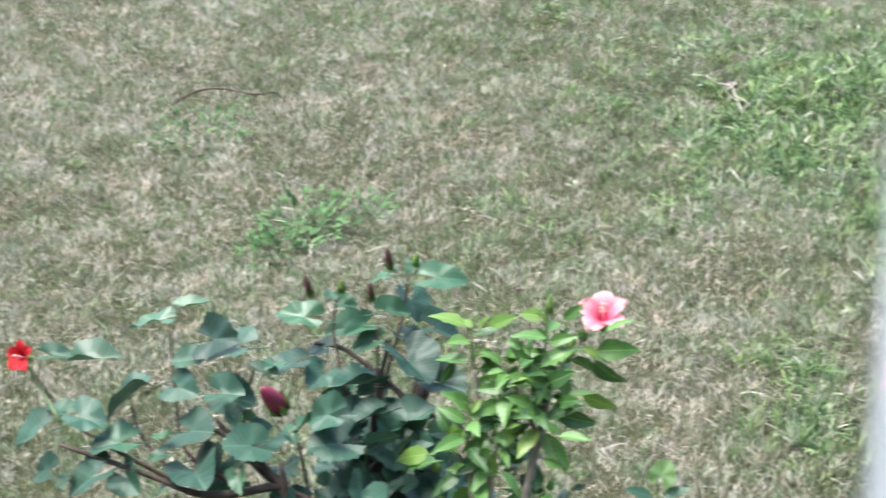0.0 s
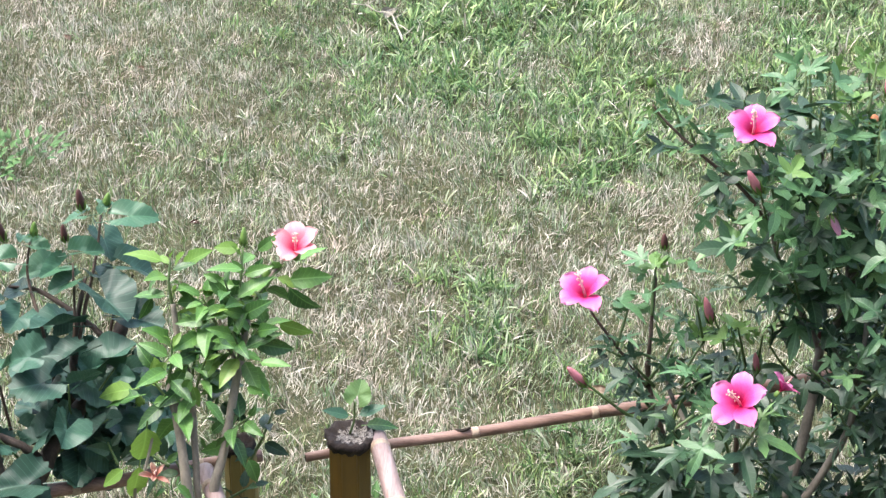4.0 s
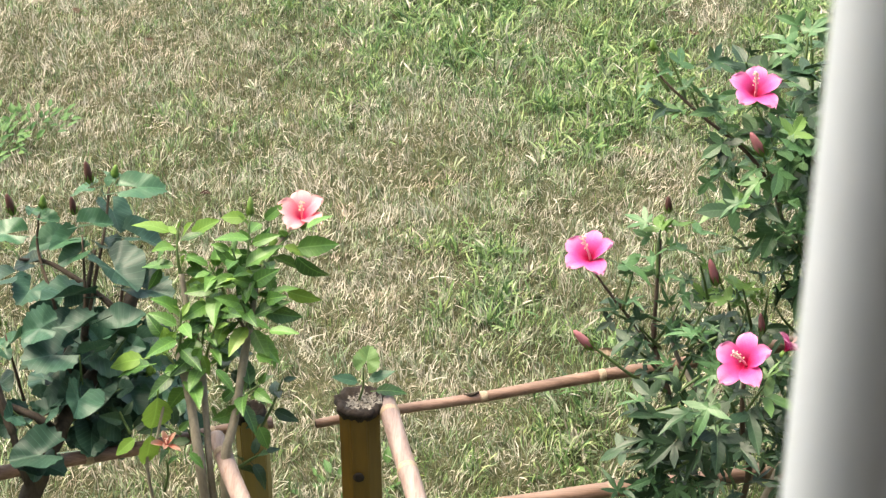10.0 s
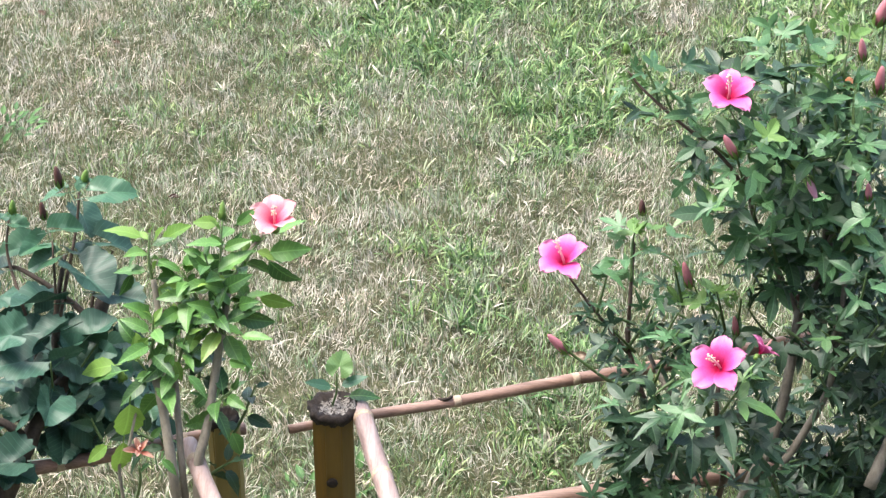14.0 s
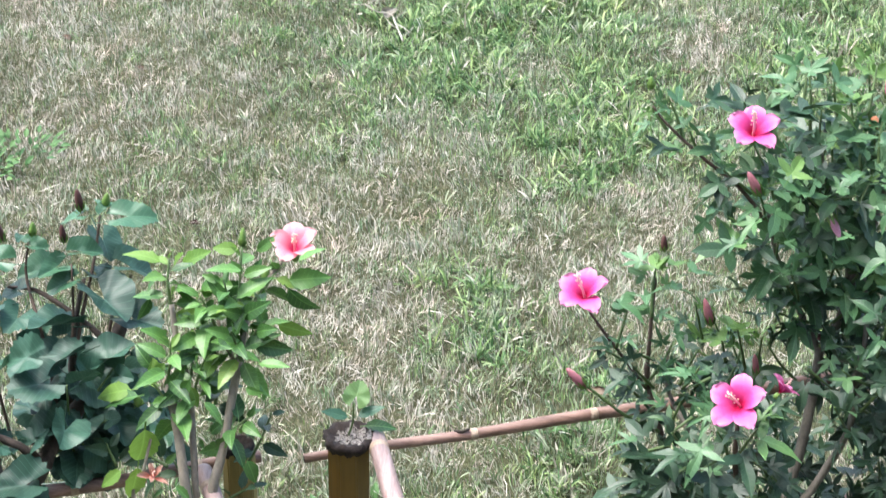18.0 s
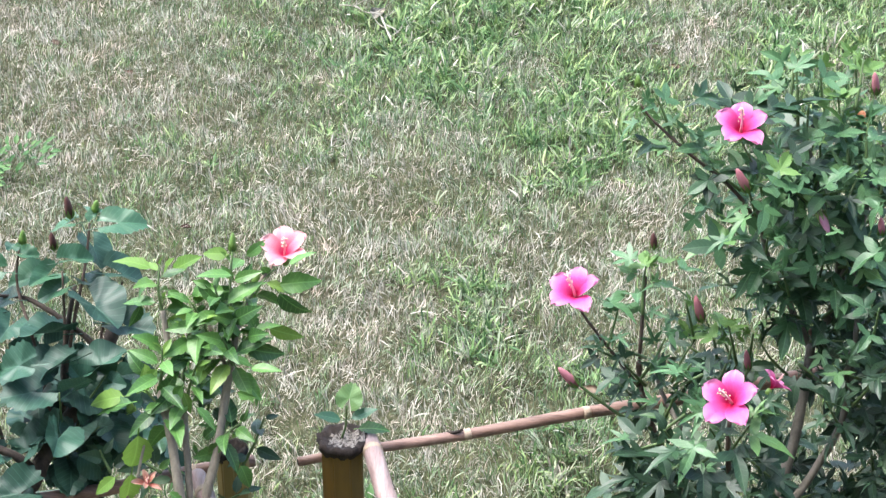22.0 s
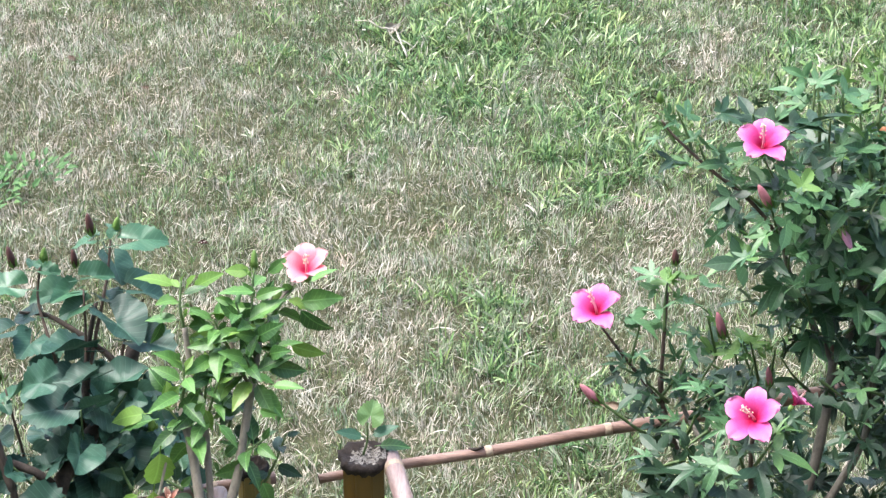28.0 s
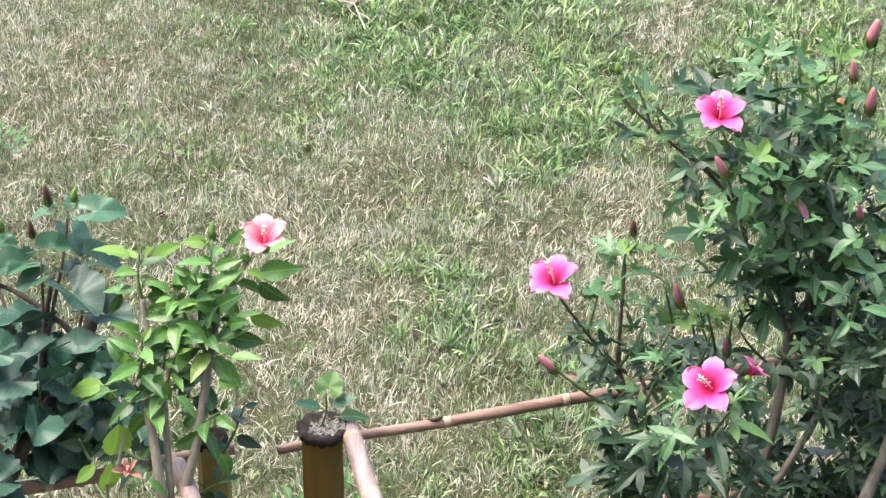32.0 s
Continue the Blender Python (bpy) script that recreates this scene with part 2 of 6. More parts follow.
BAMBOO_PALE = rough_material("pale_bamboo", (0.2, 0.13, 0.115), (0.4, 0.3, 0.275), 60, 0.5, (1, 0.09, 1), (0.27, 0.165, 0.14))
NODE_PALE = rough_material("bamboo_node", (0.28, 0.19, 0.13), (0.45, 0.35, 0.26), 80, 0.6)
POST_WOOD = rough_material("amber_post", (0.085, 0.045, 0.009), (0.18, 0.1, 0.018), 14, 0.32, (1, 1, 0.12), (0.16, 0.085, 0.014), 0.25)
POST_OLIVE = rough_material("olive_post", (0.16, 0.11, 0.03), (0.26, 0.19, 0.06), 14, 0.45, (1, 1, 0.12), None, 0.25)
CRUST = rough_material("lichen_crust", (0.006, 0.004, 0.004), (0.05, 0.034, 0.026), 60, 0.95, (1, 1, 1), None, 1.0)
LICHEN = rough_material("pale_lichen", (0.08, 0.066, 0.055), (0.42, 0.37, 0.32), 110, 0.95, (1, 1, 1), (0.03, 0.022, 0.016), 1.0, 0.55)
DARK_ROT = rough_material("dark_rot", (0.01, 0.007, 0.005), (0.04, 0.026, 0.018), 60, 0.95)
WHITE_PAINT = rough_material("white_painted_metal", (0.78, 0.81, 0.9), (0.81, 0.84, 0.93), 8, 0.3, (1, 1, 1), None, 0.03)
PLASTER = rough_material("brown_plaster", (0.13, 0.122, 0.116), (0.18, 0.17, 0.16), 3, 0.9)
DEAD_LEAF = rough_material("dead_leaf", (0.11, 0.062, 0.04), (0.21, 0.13, 0.09), 60, 0.8)
PALE_LEAF = rough_material("bleached_leaf", (0.24, 0.21, 0.165), (0.44, 0.4, 0.33), 60, 0.8)
GRASS_GREEN = blade_material("green_grass", [(0.0, (0.025, 0.062, 0.024)), (0.3, (0.11, 0.205, 0.068)), (0.6, (0.2, 0.31, 0.115)), (0.85, (0.32, 0.43, 0.165)), (1.0, (0.5, 0.58, 0.32))], (0.62, 0.82, 0.85), (1.1, 1.0, 0.8))
GRASS_DRY = blade_material("dry_grass", [(0.0, (0.17, 0.148, 0.112)), (0.5, (0.475, 0.43, 0.355)), (1.0, (0.78, 0.72, 0.62))], (0.72, 0.78, 0.74), (1.18, 1.04, 1.0))
GRASS_OLIVE = blade_material("olive_grass", [(0.0, (0.06, 0.085, 0.045)), (0.5, (0.205, 0.248, 0.148)), (1.0, (0.47, 0.51, 0.345))], (0.72, 0.84, 0.84), (1.14, 1.02, 0.92))


# ---- mesh helpers ----
def mesh_object(name, mesh, mats):
    for m in mats if isinstance(mats, (list, tuple)) else [mats]:
        mesh.materials.append(m)
    return new(name, mesh)


def part(name, mesh, mats, parent, label="", m=None):
    """Links a mesh as one part under a thing or a part, at the world pose m."""
    if isinstance(mesh, bmesh.types.BMesh):
        bm, mesh = mesh, bpy.data.meshes.new(name)
        bm.to_mesh(mesh)
        bm.free()
    if not mesh.materials:
        for mat in mats if isinstance(mats, list) else [mats]:
            mesh.materials.append(mat)
    ob = new(name, mesh)
    place = m if m is not None else Matrix()
    ob.parent = parent
    ob.matrix_basis = anchor(parent).inverted() @ place
    if label:
        ob["label"] = label
    return ob


def anchor(ob):
    m = ob.matrix_basis
    while ob.parent:
        ob = ob.parent
        m = ob.matrix_basis @ m
    return m


def thing(name, place, label, category, group="", kind=""):
    ob = new(name)
    ob.empty_display_size = 0.1
    ob.matrix_basis = Matrix.Translation(place)
    return tagged(ob, label, category, group, kind)


def smooth(bm):
    for f in bm.faces:
        f.smooth = True
    return bm


def curve_points(points, steps):
    """Points along a smooth line through the given ones."""
    p = [Vector(q) for q in points]
    p = [p[0] * 2 - p[1]] + p + [p[-1] * 2 - p[-2]]
    out = []
    for i in range(1, len(p) - 2):
        a, b, c, d = p[i - 1:i + 3]
        for k in range(steps):
            t = k / steps
            out.append(0.5 * (2 * b + (c - a) * t + (2 * a - 5 * b + 4 * c - d) * t * t + (3 * b - a - 3 * c + d) * t ** 3))
    return out + [p[-2]]


def tube(line, radius, sides=8, rough=0.0, seed=0):
    """A round stem along a line; radius is a function of 0..1."""
    bm = bmesh.new()
    rings = []
    n = len(line)
    side = None
    for i, p in enumerate(line):
        d = (line[min(i + 1, n - 1)] - line[max(i - 1, 0)]).normalized()
        side = d.orthogonal().normalized() if side is None else (side - d * side.dot(d)).normalized()
        up = d.cross(side)
        r = radius(i / (n - 1))
        ring = []
        for k in range(sides):
            a = math.tau * k / sides
            w = side * math.cos(a) + up * math.sin(a)
            j = 1 + rough * noise.noise((p + w * r * 2) * 60 + Vector((seed, 0, 0))) if rough else 1
            ring.append(bm.verts.new(p + w * r * j))
        rings.append(ring)
    for a, b in zip(rings, rings[1:]):
        for k in range(sides):
            bm.faces.new((a[k], a[(k + 1) % sides], b[(k + 1) % sides], b[k]))
    bm.faces.new(rings[0][::-1])
    bm.faces.new(rings[-1])
    return smooth(bm)


def taper(a, b, power=1.0):
    return lambda t: a + (b - a) * t ** power


def lathe(profile, sides=10):
    """A round body about z from (radius, height) pairs."""
    bm = bmesh.new()
    rings = [[bm.verts.new((r * math.cos(math.tau * k / sides), r * math.sin(math.tau * k / sides), z)) for k in range(sides)] for r, z in profile]
    for a, b in zip(rings, rings[1:]):
        for k in range(sides):
            bm.faces.new((a[k], a[(k + 1) % sides], b[(k + 1) % sides], b[k]))
    bm.faces.new(rings[0][::-1])
    bm.faces.new(rings[-1])
    return smooth(bm)


def aim(place, direction, normal, size=1.0, spin=0.0):
    """A pose whose y axis runs along direction and whose z axis leans to normal."""
    y = Vector(direction).normalized()
    z = Vector(normal)
    z = z - y * z.dot(y)
    if z.length < 1e-3:
        z = y.orthogonal()
    z.normalize()
    x = y.cross(z)
    m = Matrix((x, y, z)).transposed().to_4x4()
    return Matrix.Translation(place) @ m @ Matrix.Rotation(spin, 4, "Y") @ Matrix.Diagonal((size, size, size, 1))


def rise(axis):
    """A pose whose z axis runs along axis."""
    return Vector(axis).normalized().to_track_quat("Z", "Y").to_matrix().to_4x4()


# ---- leaves ----
def leaf_mesh(kind, seed, deep=False):
    """A leaf one unit long on a short stalk, along y, its upper side to z."""
    rng = random.Random(seed)
    bm = bmesh.new()
    uvl = bm.loops.layers.uv.new()
    stalk = {"round": 0.3, "ovate": 0.16, "lobed": 0.3}[kind]
    bend = rng.uniform(0.1, 0.5)
    fold = rng.uniform(0.2, 0.6) if kind == "round" else rng.uniform(0.1, 0.42)
    curl = rng.uniform(-0.16, 0.16)
    wave = rng.uniform(0.025, 0.06) if kind == "round" else rng.uniform(0.015, 0.035)
    ph = rng.uniform(0, 6)

    def lift(x, y, rim):
        a = math.atan2(x, y - 0.4)
        z = fold * abs(x) - bend * y * y + curl * x * y * 2 + wave * math.sin(5 * a + ph) * rim ** 2
        if kind == "round":
            z += 0.22 * rim ** 2 * (0.55 - abs(x)) * math.sin(2 * a + ph * 0.5) * 0.5
        return Vector((x * (1 - 0.1 * fold), stalk + y - bend * 0.25 * y * y, z))

    flat = {}
    if kind == "ovate":
        rows = 10
        slim = rng.uniform(0.17, 0.225)
        across = (-1, -0.5, 0, 0.5, 1)
        grid = []
        for i in range(rows + 1):
            s = i / rows
            w = slim * math.sin(math.pi * s ** 0.7) ** 0.9 * (1 + 0.1 * (i % 2)) if 0 < i < rows else 0.004
            row = []
            for x in across:
                v = bm.verts.new(lift(x * w, s, abs(x) * w / slim))
                flat[v] = (x * w, s)
                row.append(v)
            grid.append(row)
        for a, b in zip(grid, grid[1:]):
            for k in range(4):
                bm.faces.new((a[k], a[k + 1], b[k + 1], b[k]))
    else:
        if kind == "round":
            lobes, n, cy, wide = 3, 34, 0.4, 0.54
            shares = (0.4, 0.75, 1.0)
        else:
            lobes, n, cy, wide = rng.choice((3, 5, 5) if deep else (3, 3, 5)), 40, 0.3, 0.58
            shares = (0.5, 1.0)
        blunt, core = (rng.uniform(1.25, 1.7), 0.17) if deep else (rng.uniform(0.85, 1.2), 0.22)
        mid = bm.verts.new(lift(0, cy, 0))
        flat[mid] = (0, cy)
        rings = [[] for _ in shares]
        for k in range(n + 1):
            a = (k / n - 0.5) * 2 * 2.75
            if kind == "round":
                r = 0.53 + 0.025 * math.cos(a * 3) - 0.06 * (abs(a) / 2.75) ** 2 + 0.016 * math.cos(k * math.pi) + 0.018 * math.sin(3 * k + ph)
                r += 0.04 * max(0, 1 - abs(a) / 0.5)
            else:
                spread = 5.0 / lobes * 0.82
                q = a / spread
                c = min(range(-(lobes // 2), lobes // 2 + 1), key=lambda j: abs(q - j))
                d = abs(q - c)
                tip = (0.95, 0.68, 0.38)[abs(c)]
                r = core + (tip - core) * max(0, 1 - 2 * min(d, 0.5)) ** blunt + 0.02 * math.cos(k * math.pi)
            x, y = math.sin(a) * r * wide / 0.56, cy + math.cos(a) * r
            for ring, share in zip(rings, shares):
                v = bm.verts.new(lift(x * share, cy + (y - cy) * share, share))
                flat[v] = (x * share, cy + (y - cy) * share)
                ring.append(v)
        for k in range(n):
            bm.faces.new((mid, rings[0][k + 1], rings[0][k]))
            for inner, outer in zip(rings, rings[1:]):
                bm.faces.new((inner[k], inner[k + 1], outer[k + 1], outer[k]))
    for f in bm.faces:
        f.smooth = True
        for l in f.loops:
            x, y = flat[l.vert]
            l[uvl].uv = (x + 0.5, y)
    base = min(flat, key=lambda v: v.co.y).co if kind == "ovate" else mid.co
    a, b = Vector((0, 0, 0)), Vector((0, stalk + (0.0 if kind == "ovate" else 0.12), base.z - 0.006))
    ring = []
    for p in (a, b):
        ring.append([bm.verts.new(p + Vector((0.014 * math.cos(t), 0, 0.014 * math.sin(t)))) for t in (0.5, 2.6, 4.7)])
    for k in range(3):
        bm.faces.new((ring[0][k], ring[0][(k + 1) % 3], ring[1][(k + 1) % 3], ring[1][k]))
    bmesh.ops.recalc_face_normals(bm, faces=bm.faces[:])
    me = bpy.data.meshes.new(kind + "_leaf")
    bm.to_mesh(me)
    bm.free()
    return me


LEAVES = {}
for kind, mat in (("round", LEAF_DARK), ("ovate", LEAF_BRIGHT), ("lobed", LEAF_LOBED_SHADED)):
    LEAVES[kind] = []
    for i in range(10):
        me = leaf_mesh(kind, i + 3, i % 3 == 0)
        me.materials.append(mat)
        LEAVES[kind].append(me)
    young = []
    for i in range(5):
        me = leaf_mesh(kind, i + 40)
        me.materials.append({"round": LEAF_FRESH, "ovate": LEAF_YOUNG, "lobed": LEAF_TIP}[kind])
        young.append(me)
    LEAVES[kind + "_young"] = young
# lobed leaves with the light put into their colour
LEAVES["lobed_lit"] = []
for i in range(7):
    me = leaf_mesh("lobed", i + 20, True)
    me.materials.append(LEAF_LIT)
    LEAVES["lobed_lit"].append(me)
LEAVES["lobed_crown_lit"] = []
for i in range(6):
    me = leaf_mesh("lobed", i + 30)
    me.materials.append(LEAF_LIT)
    LEAVES["lobed_crown_lit"].append(me)
LEAVES["weed"] = []
for i in range(4):
    me = leaf_mesh("ovate", i + 70)
    me.materials.append(LEAF_WEED)
    LEAVES["weed"].append(me)
LEAVES["seedling"] = [leaf_mesh("round", 90)]
LEAVES["seedling"][0].materials.append(LEAF_PALE)
LEAVES["seedling_side"] = [leaf_mesh("ovate", 91)]
LEAVES["seedling_side"][0].materials.append(LEAF_FRESH)
LEAVES["ovate_lobed"] = []
for i in range(4):
    me = leaf_mesh("ovate", i + 60)
    me.materials.append(LEAF_LOBED_SHADED)
    LEAVES["ovate_lobed"].append(me)

rng = random.Random(11)
JOINED, COUNT = {}, {}
# open space before and over the flowers' faces
CLEAR = []
for c in ((-0.293, 2.950, 0.810), (0.528, 3.120, 0.969), (0.227, 2.980, 0.705), (0.492, 2.770, 0.613), (-0.833, 2.800, 0.679), (-1.286, 2.800, 0.723)):
    for k in (0.02, 0.06, 0.1):
        CLEAR.append((Vector(c) + k * Vector((-0.1, -0.8, 0.6)), 0.066))

# and before the buds
for c in ((0.533, 3.070, 0.880), (0.465, 3.020, 0.640), (0.562, 3.020, 0.526), (0.225, 2.900, 0.567), (0.676, 3.020, 0.822), (0.778, 3.020, 0.813), (0.774, 3.180, 1.018), (0.808, 3.160, 0.966)):
    for k in (0.02, 0.06):
        CLEAR.append((Vector(c) + k * Vector((-0.1, -0.8, 0.6)), 0.042))

# a see-through gap between the trunk fork and the side stems of the pink shrub
GAPS = []
for a, c in (((0.486, 2.980, 0.668), (0.536, 3.300, 0.470)), ((0.542, 2.980, 0.596), (0.599, 3.300, 0.390)), ((0.591, 2.980, 0.559), (0.654, 3.300, 0.349)), ((0.475, 2.980, 0.596), (0.525, 3.300, 0.390)), ((0.547, 2.980, 0.663), (0.604, 3.300, 0.464))):
    for k in range(6):
        GAPS.append((Vector(a).lerp(Vector(c), k / 5), 0.042))


def leaf(plant, kind, base, tip, normal=(0, -0.5, 1), label="", spin=0.0, wide=1.0):
    """One leaf from the point where its stalk leaves the twig to its tip."""
    base, tip = Vector(base), Vector(tip)
    d = tip - base
    me = rng.choice(LEAVES[kind])
    reach = max(v.co.y for v in me.vertices)
    return part("leaf", me, None, plant, label, aim(base, d + Vector((0, 0, 0.12 * d.length)), normal, d.length / reach, spin) @ Matrix.Diagonal((wide, 1, 1, 1)))


def broad_leaf(plant, centre, width, turn, kind):
    """One broad leaf about its centre; turn: degrees from x towards the back, along the blade."""
    # above this height the lit copy takes its broader crown shapes
    if kind == "lobed_lit" and centre[2] > 0.63:
        kind = "lobed_crown_lit"
    n = Vector((rng.uniform(-0.5, 0.5), -0.12 + rng.uniform(-0.42, 0.35), 1)).normalized()
    across = Vector((1, 0, 0)) - n * n.x
    along = across.normalized() * math.cos(radians(turn)) + n.cross(across).normalized() * math.sin(radians(turn))
    centre = Vector(centre)
    while any((centre - c).length < r + 0.35 * width for c, r in CLEAR):
        centre.y += 0.02
    COUNT[plant.name] = COUNT.get(plant.name, 0) + 1
    return part("leaf", rng.choice(LEAVES[kind]), None, plant, "", aim(Vector(centre) - along * width * 0.7, along + 0.15 * n, n, width, rng.uniform(-0.35, 0.35)) @ Matrix.Diagonal((0.72 if kind == "round_young" else 1.0, 1, 1, 1)))


def shoot(plant, base, tip, kind, n, size, stem=STEM_GREEN, thick=0.0035, young=2, droop=0.28, joined=False, bow=0.05):
    """A leafy twig: leaves in a spiral, smaller, paler and steeper towards the tip."""
    base, tip = Vector(base), Vector(tip)
    axis = tip - base
    if joined and any((tip - c).length < r for c, r in CLEAR):
        return
    sag = Vector((rng.uniform(-1, 1), rng.uniform(-1, 1), 0)) * axis.length * bow
    line = curve_points([base, base.lerp(tip, 0.5) + sag, tip], 5)
    part("twig", tube(line, taper(thick, thick * 0.45), 6), stem, plant)
    turn = rng.uniform(0, 6.3)
    for i in range(n):
        s = (i + 0.6) / n
        p = line[min(int(s * (len(line) - 1)), len(line) - 2)]
        q = line[min(int(s * (len(line) - 1)) + 1, len(line) - 1)]
        fr = s * (len(line) - 1) % 1
        at = p.lerp(q, fr)
        ax = axis.normalized()
        o = ax.orthogonal().normalized()
        a = turn + i * 2.4 + rng.uniform(-0.4, 0.4)
        radial = o * math.cos(a) + ax.cross(o) * math.sin(a)
        steep = radians(78 - 45 * s * s + rng.uniform(-14, 14))
        d = ax * math.cos(steep) + radial * math.sin(steep) + Vector((0, -0.12, -droop * (1.1 - s)))
        big = size * (0.86 if kind == "lobed" else 0.94) * (1.0 - 0.5 * s ** 2.5) * rng.uniform(0.7, 1.15)
        if s > 0.75 and i >= n - young:
            pool, big = LEAVES[kind.replace("ovate_lobed", "lobed") + "_young"], big * 0.8
        elif kind == "lobed" and rng.random() < 0.1:
            pool = LEAVES["ovate_lobed"]
        # light painted by height: mostly lit-coloured leaves above 0.63 m, few below
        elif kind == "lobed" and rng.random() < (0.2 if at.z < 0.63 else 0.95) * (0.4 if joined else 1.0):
            pool = LEAVES["lobed_lit" if at.z < 0.63 else "lobed_crown_lit"]
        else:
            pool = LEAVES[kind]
        nrm = Vector((rng.uniform(-0.65, 0.65), -0.3 + rng.uniform(-0.6, 0.5), 1)) + radial * 0.35
        m = aim(at, d, nrm, big, rng.uniform(-0.5, 0.5))
        me = rng.choice(pool)
        mid = m @ Vector((0, 0.75, 0))
        if any((mid - c).length < r for c, r in CLEAR) or pool is not LEAVES["lobed_young"] and any((mid - c).length < r for c, r in GAPS):
            continue
        # joined inner leaves got the lit colour less often, to look shaded
        if joined or COUNT.get(plant.name, 0) >= 290:
            JOINED.setdefault(plant.name, []).append((me, m))
        else:
            COUNT[plant.name] = COUNT.get(plant.name, 0) + 1
            part("leaf", me, None, plant, "", m)
    return line


def join_leaves(plant):
    """The inner leaves of a plant, too many to tell apart, as one mesh."""
    rows = JOINED.get(plant.name, [])
    verts, faces, uvs, mats, idx = [], [], [], [], []
    for me, m in rows:
        o = len(verts)
        verts += [m @ v.co for v in me.vertices]
        uv = me.uv_layers[0].data
        mat = me.materials[0]
        if mat not in mats:
            mats.append(mat)
        for p in me.polygons:
            faces.append([o + v for v in p.vertices])
            uvs += [tuple(uv[l].uv) for l in p.loop_indices]
            idx.append(mats.index(mat))
    me = bpy.data.meshes.new("foliage")
    me.from_pydata(verts, [], faces)
    layer = me.uv_layers.new()
    layer.data.foreach_set("uv", [c for u in uvs for c in u])
    for m in mats:
        me.materials.append(m)
    me.polygons.foreach_set("material_index", idx)
    me.polygons.foreach_set("use_smooth", [True] * len(faces))
    ob = part("foliage", me, None, plant)
    ob["kind"] = "stuff"


# ---- flowers ----
def petal_mesh(seed, mat):
    """A broad petal one unit long along y: narrow claw, rounded ruffled end, recurved rim."""
    r = random.Random(seed)
    bm = bmesh.new()
    uvl = bm.loops.layers.uv.new()
    flat = {}
    grid = []
    cols = 10
    ph = r.uniform(0, 6)
    skew, notch, roll = r.uniform(-0.08, 0.08), r.uniform(0.0, 0.05), r.uniform(0.3, 0.5)
    for s in (0, 0.1, 0.2, 0.32, 0.44, 0.55, 0.66, 0.76, 0.85, 0.92, 0.97, 1.0):
        w = 0.05 + 0.285 * math.sin(math.pi * 0.5 * min(1, s / 0.7)) ** 1.25
        if s > 0.68:
            w *= math.sqrt(max(0.1, 1 - ((s - 0.68) / 0.33) ** 3))
        row = []
        for k in range(cols + 1):
            u = k / cols * 2 - 1
            x = u * w + skew * s * s
            ruffle = (0.04 * math.sin(6 * u + ph) + 0.022 * math.sin(13 * u + 2 * ph)) * s ** 3
            y = s * (1 - 0.05 * u * u * s) - notch * s ** 6 * math.exp(-(u * 4) ** 2) + 0.012 * math.sin(17 * u + ph) * s ** 5
            z = 0.3 * s ** 0.8 - roll * s ** 3 + 0.16 * u * u * s * (1 - 0.6 * s) + ruffle + 0.07 * u * s
            v = bm.verts.new((x, y, z))
            flat[v] = (u * 0.5 + 0.5, s)
            row.append(v)
        grid.append(row)
    for a, b in zip(grid, grid[1:]):
        for k in range(cols):
            bm.faces.new((a[k], a[k + 1], b[k + 1], b[k]))
    for f in bm.faces:
        f.smooth = True
        for l in f.loops:
            l[uvl].uv = flat[l.vert]
    me = bpy.data.meshes.new("petal")
    bm.to_mesh(me)
    bm.free()
    me.materials.append(mat)
    return me


PETALS = {m.name: [petal_mesh(i, m) for i in range(5)] for m in (PETAL_PINK, PETAL_PEACH, PETAL_RED, PETAL_ORANGE)}


def flower(plant, centre, facing, width, mat, spin=0.0, opening=0.5, label="", lean=(0, 0, 0), ragged=0.0):
    """An open five-petalled hibiscus flower: calyx, petals, stamen column with pollen."""
    face = Vector(facing).normalized()
    base = Vector(centre) - face * width * 0.25
    m = Matrix.Translation(base) @ rise(face)
    s = width
    body = part("flower", lathe([(s * 0.05, -s * 0.2), (s * 0.085, -s * 0.12), (s * 0.08, -s * 0.03), (s * 0.03, -s * 0.005)]), CALYX, plant, label, m)
    for i in range(5):
        a = spin + i * math.tau / 5
        tilt = Matrix.Rotation(a, 4, "Z") @ Matrix.Rotation(opening + rng.uniform(-1, 1) * (0.1 + 0.45 * ragged), 4, "X")
        part("petal", PETALS[mat.name][i], None, body, "", m @ tilt @ Matrix.Diagonal((s * 0.6 * (1 - ragged * 0.55), s * 0.6, s * 0.6, 1)))
    top = Vector(lean) * s
    line = curve_points([(0, 0, 0), (0, 0, s * 0.25), Vector((0, 0, s * 0.58)) + top], 5)
    part("stamen_column", tube(line, taper(s * 0.026, s * 0.018), 6), COLUMN, body, "pale stamen column", m)
    bm = bmesh.new()
    tip = line[-1]
    for k in range(26):
        t = rng.uniform(0.5, 1.0)
        c = line[0].lerp(tip, t) + Vector((rng.uniform(-1, 1), rng.uniform(-1, 1), rng.uniform(-0.4, 0.6))) * s * 0.05
        bmesh.ops.create_icosphere(bm, subdivisions=1, radius=s * rng.uniform(0.012, 0.02), matrix=Matrix.Translation(c))
    part("pollen", smooth(bm), POLLEN, body, "yellow pollen tips", m)
    return body


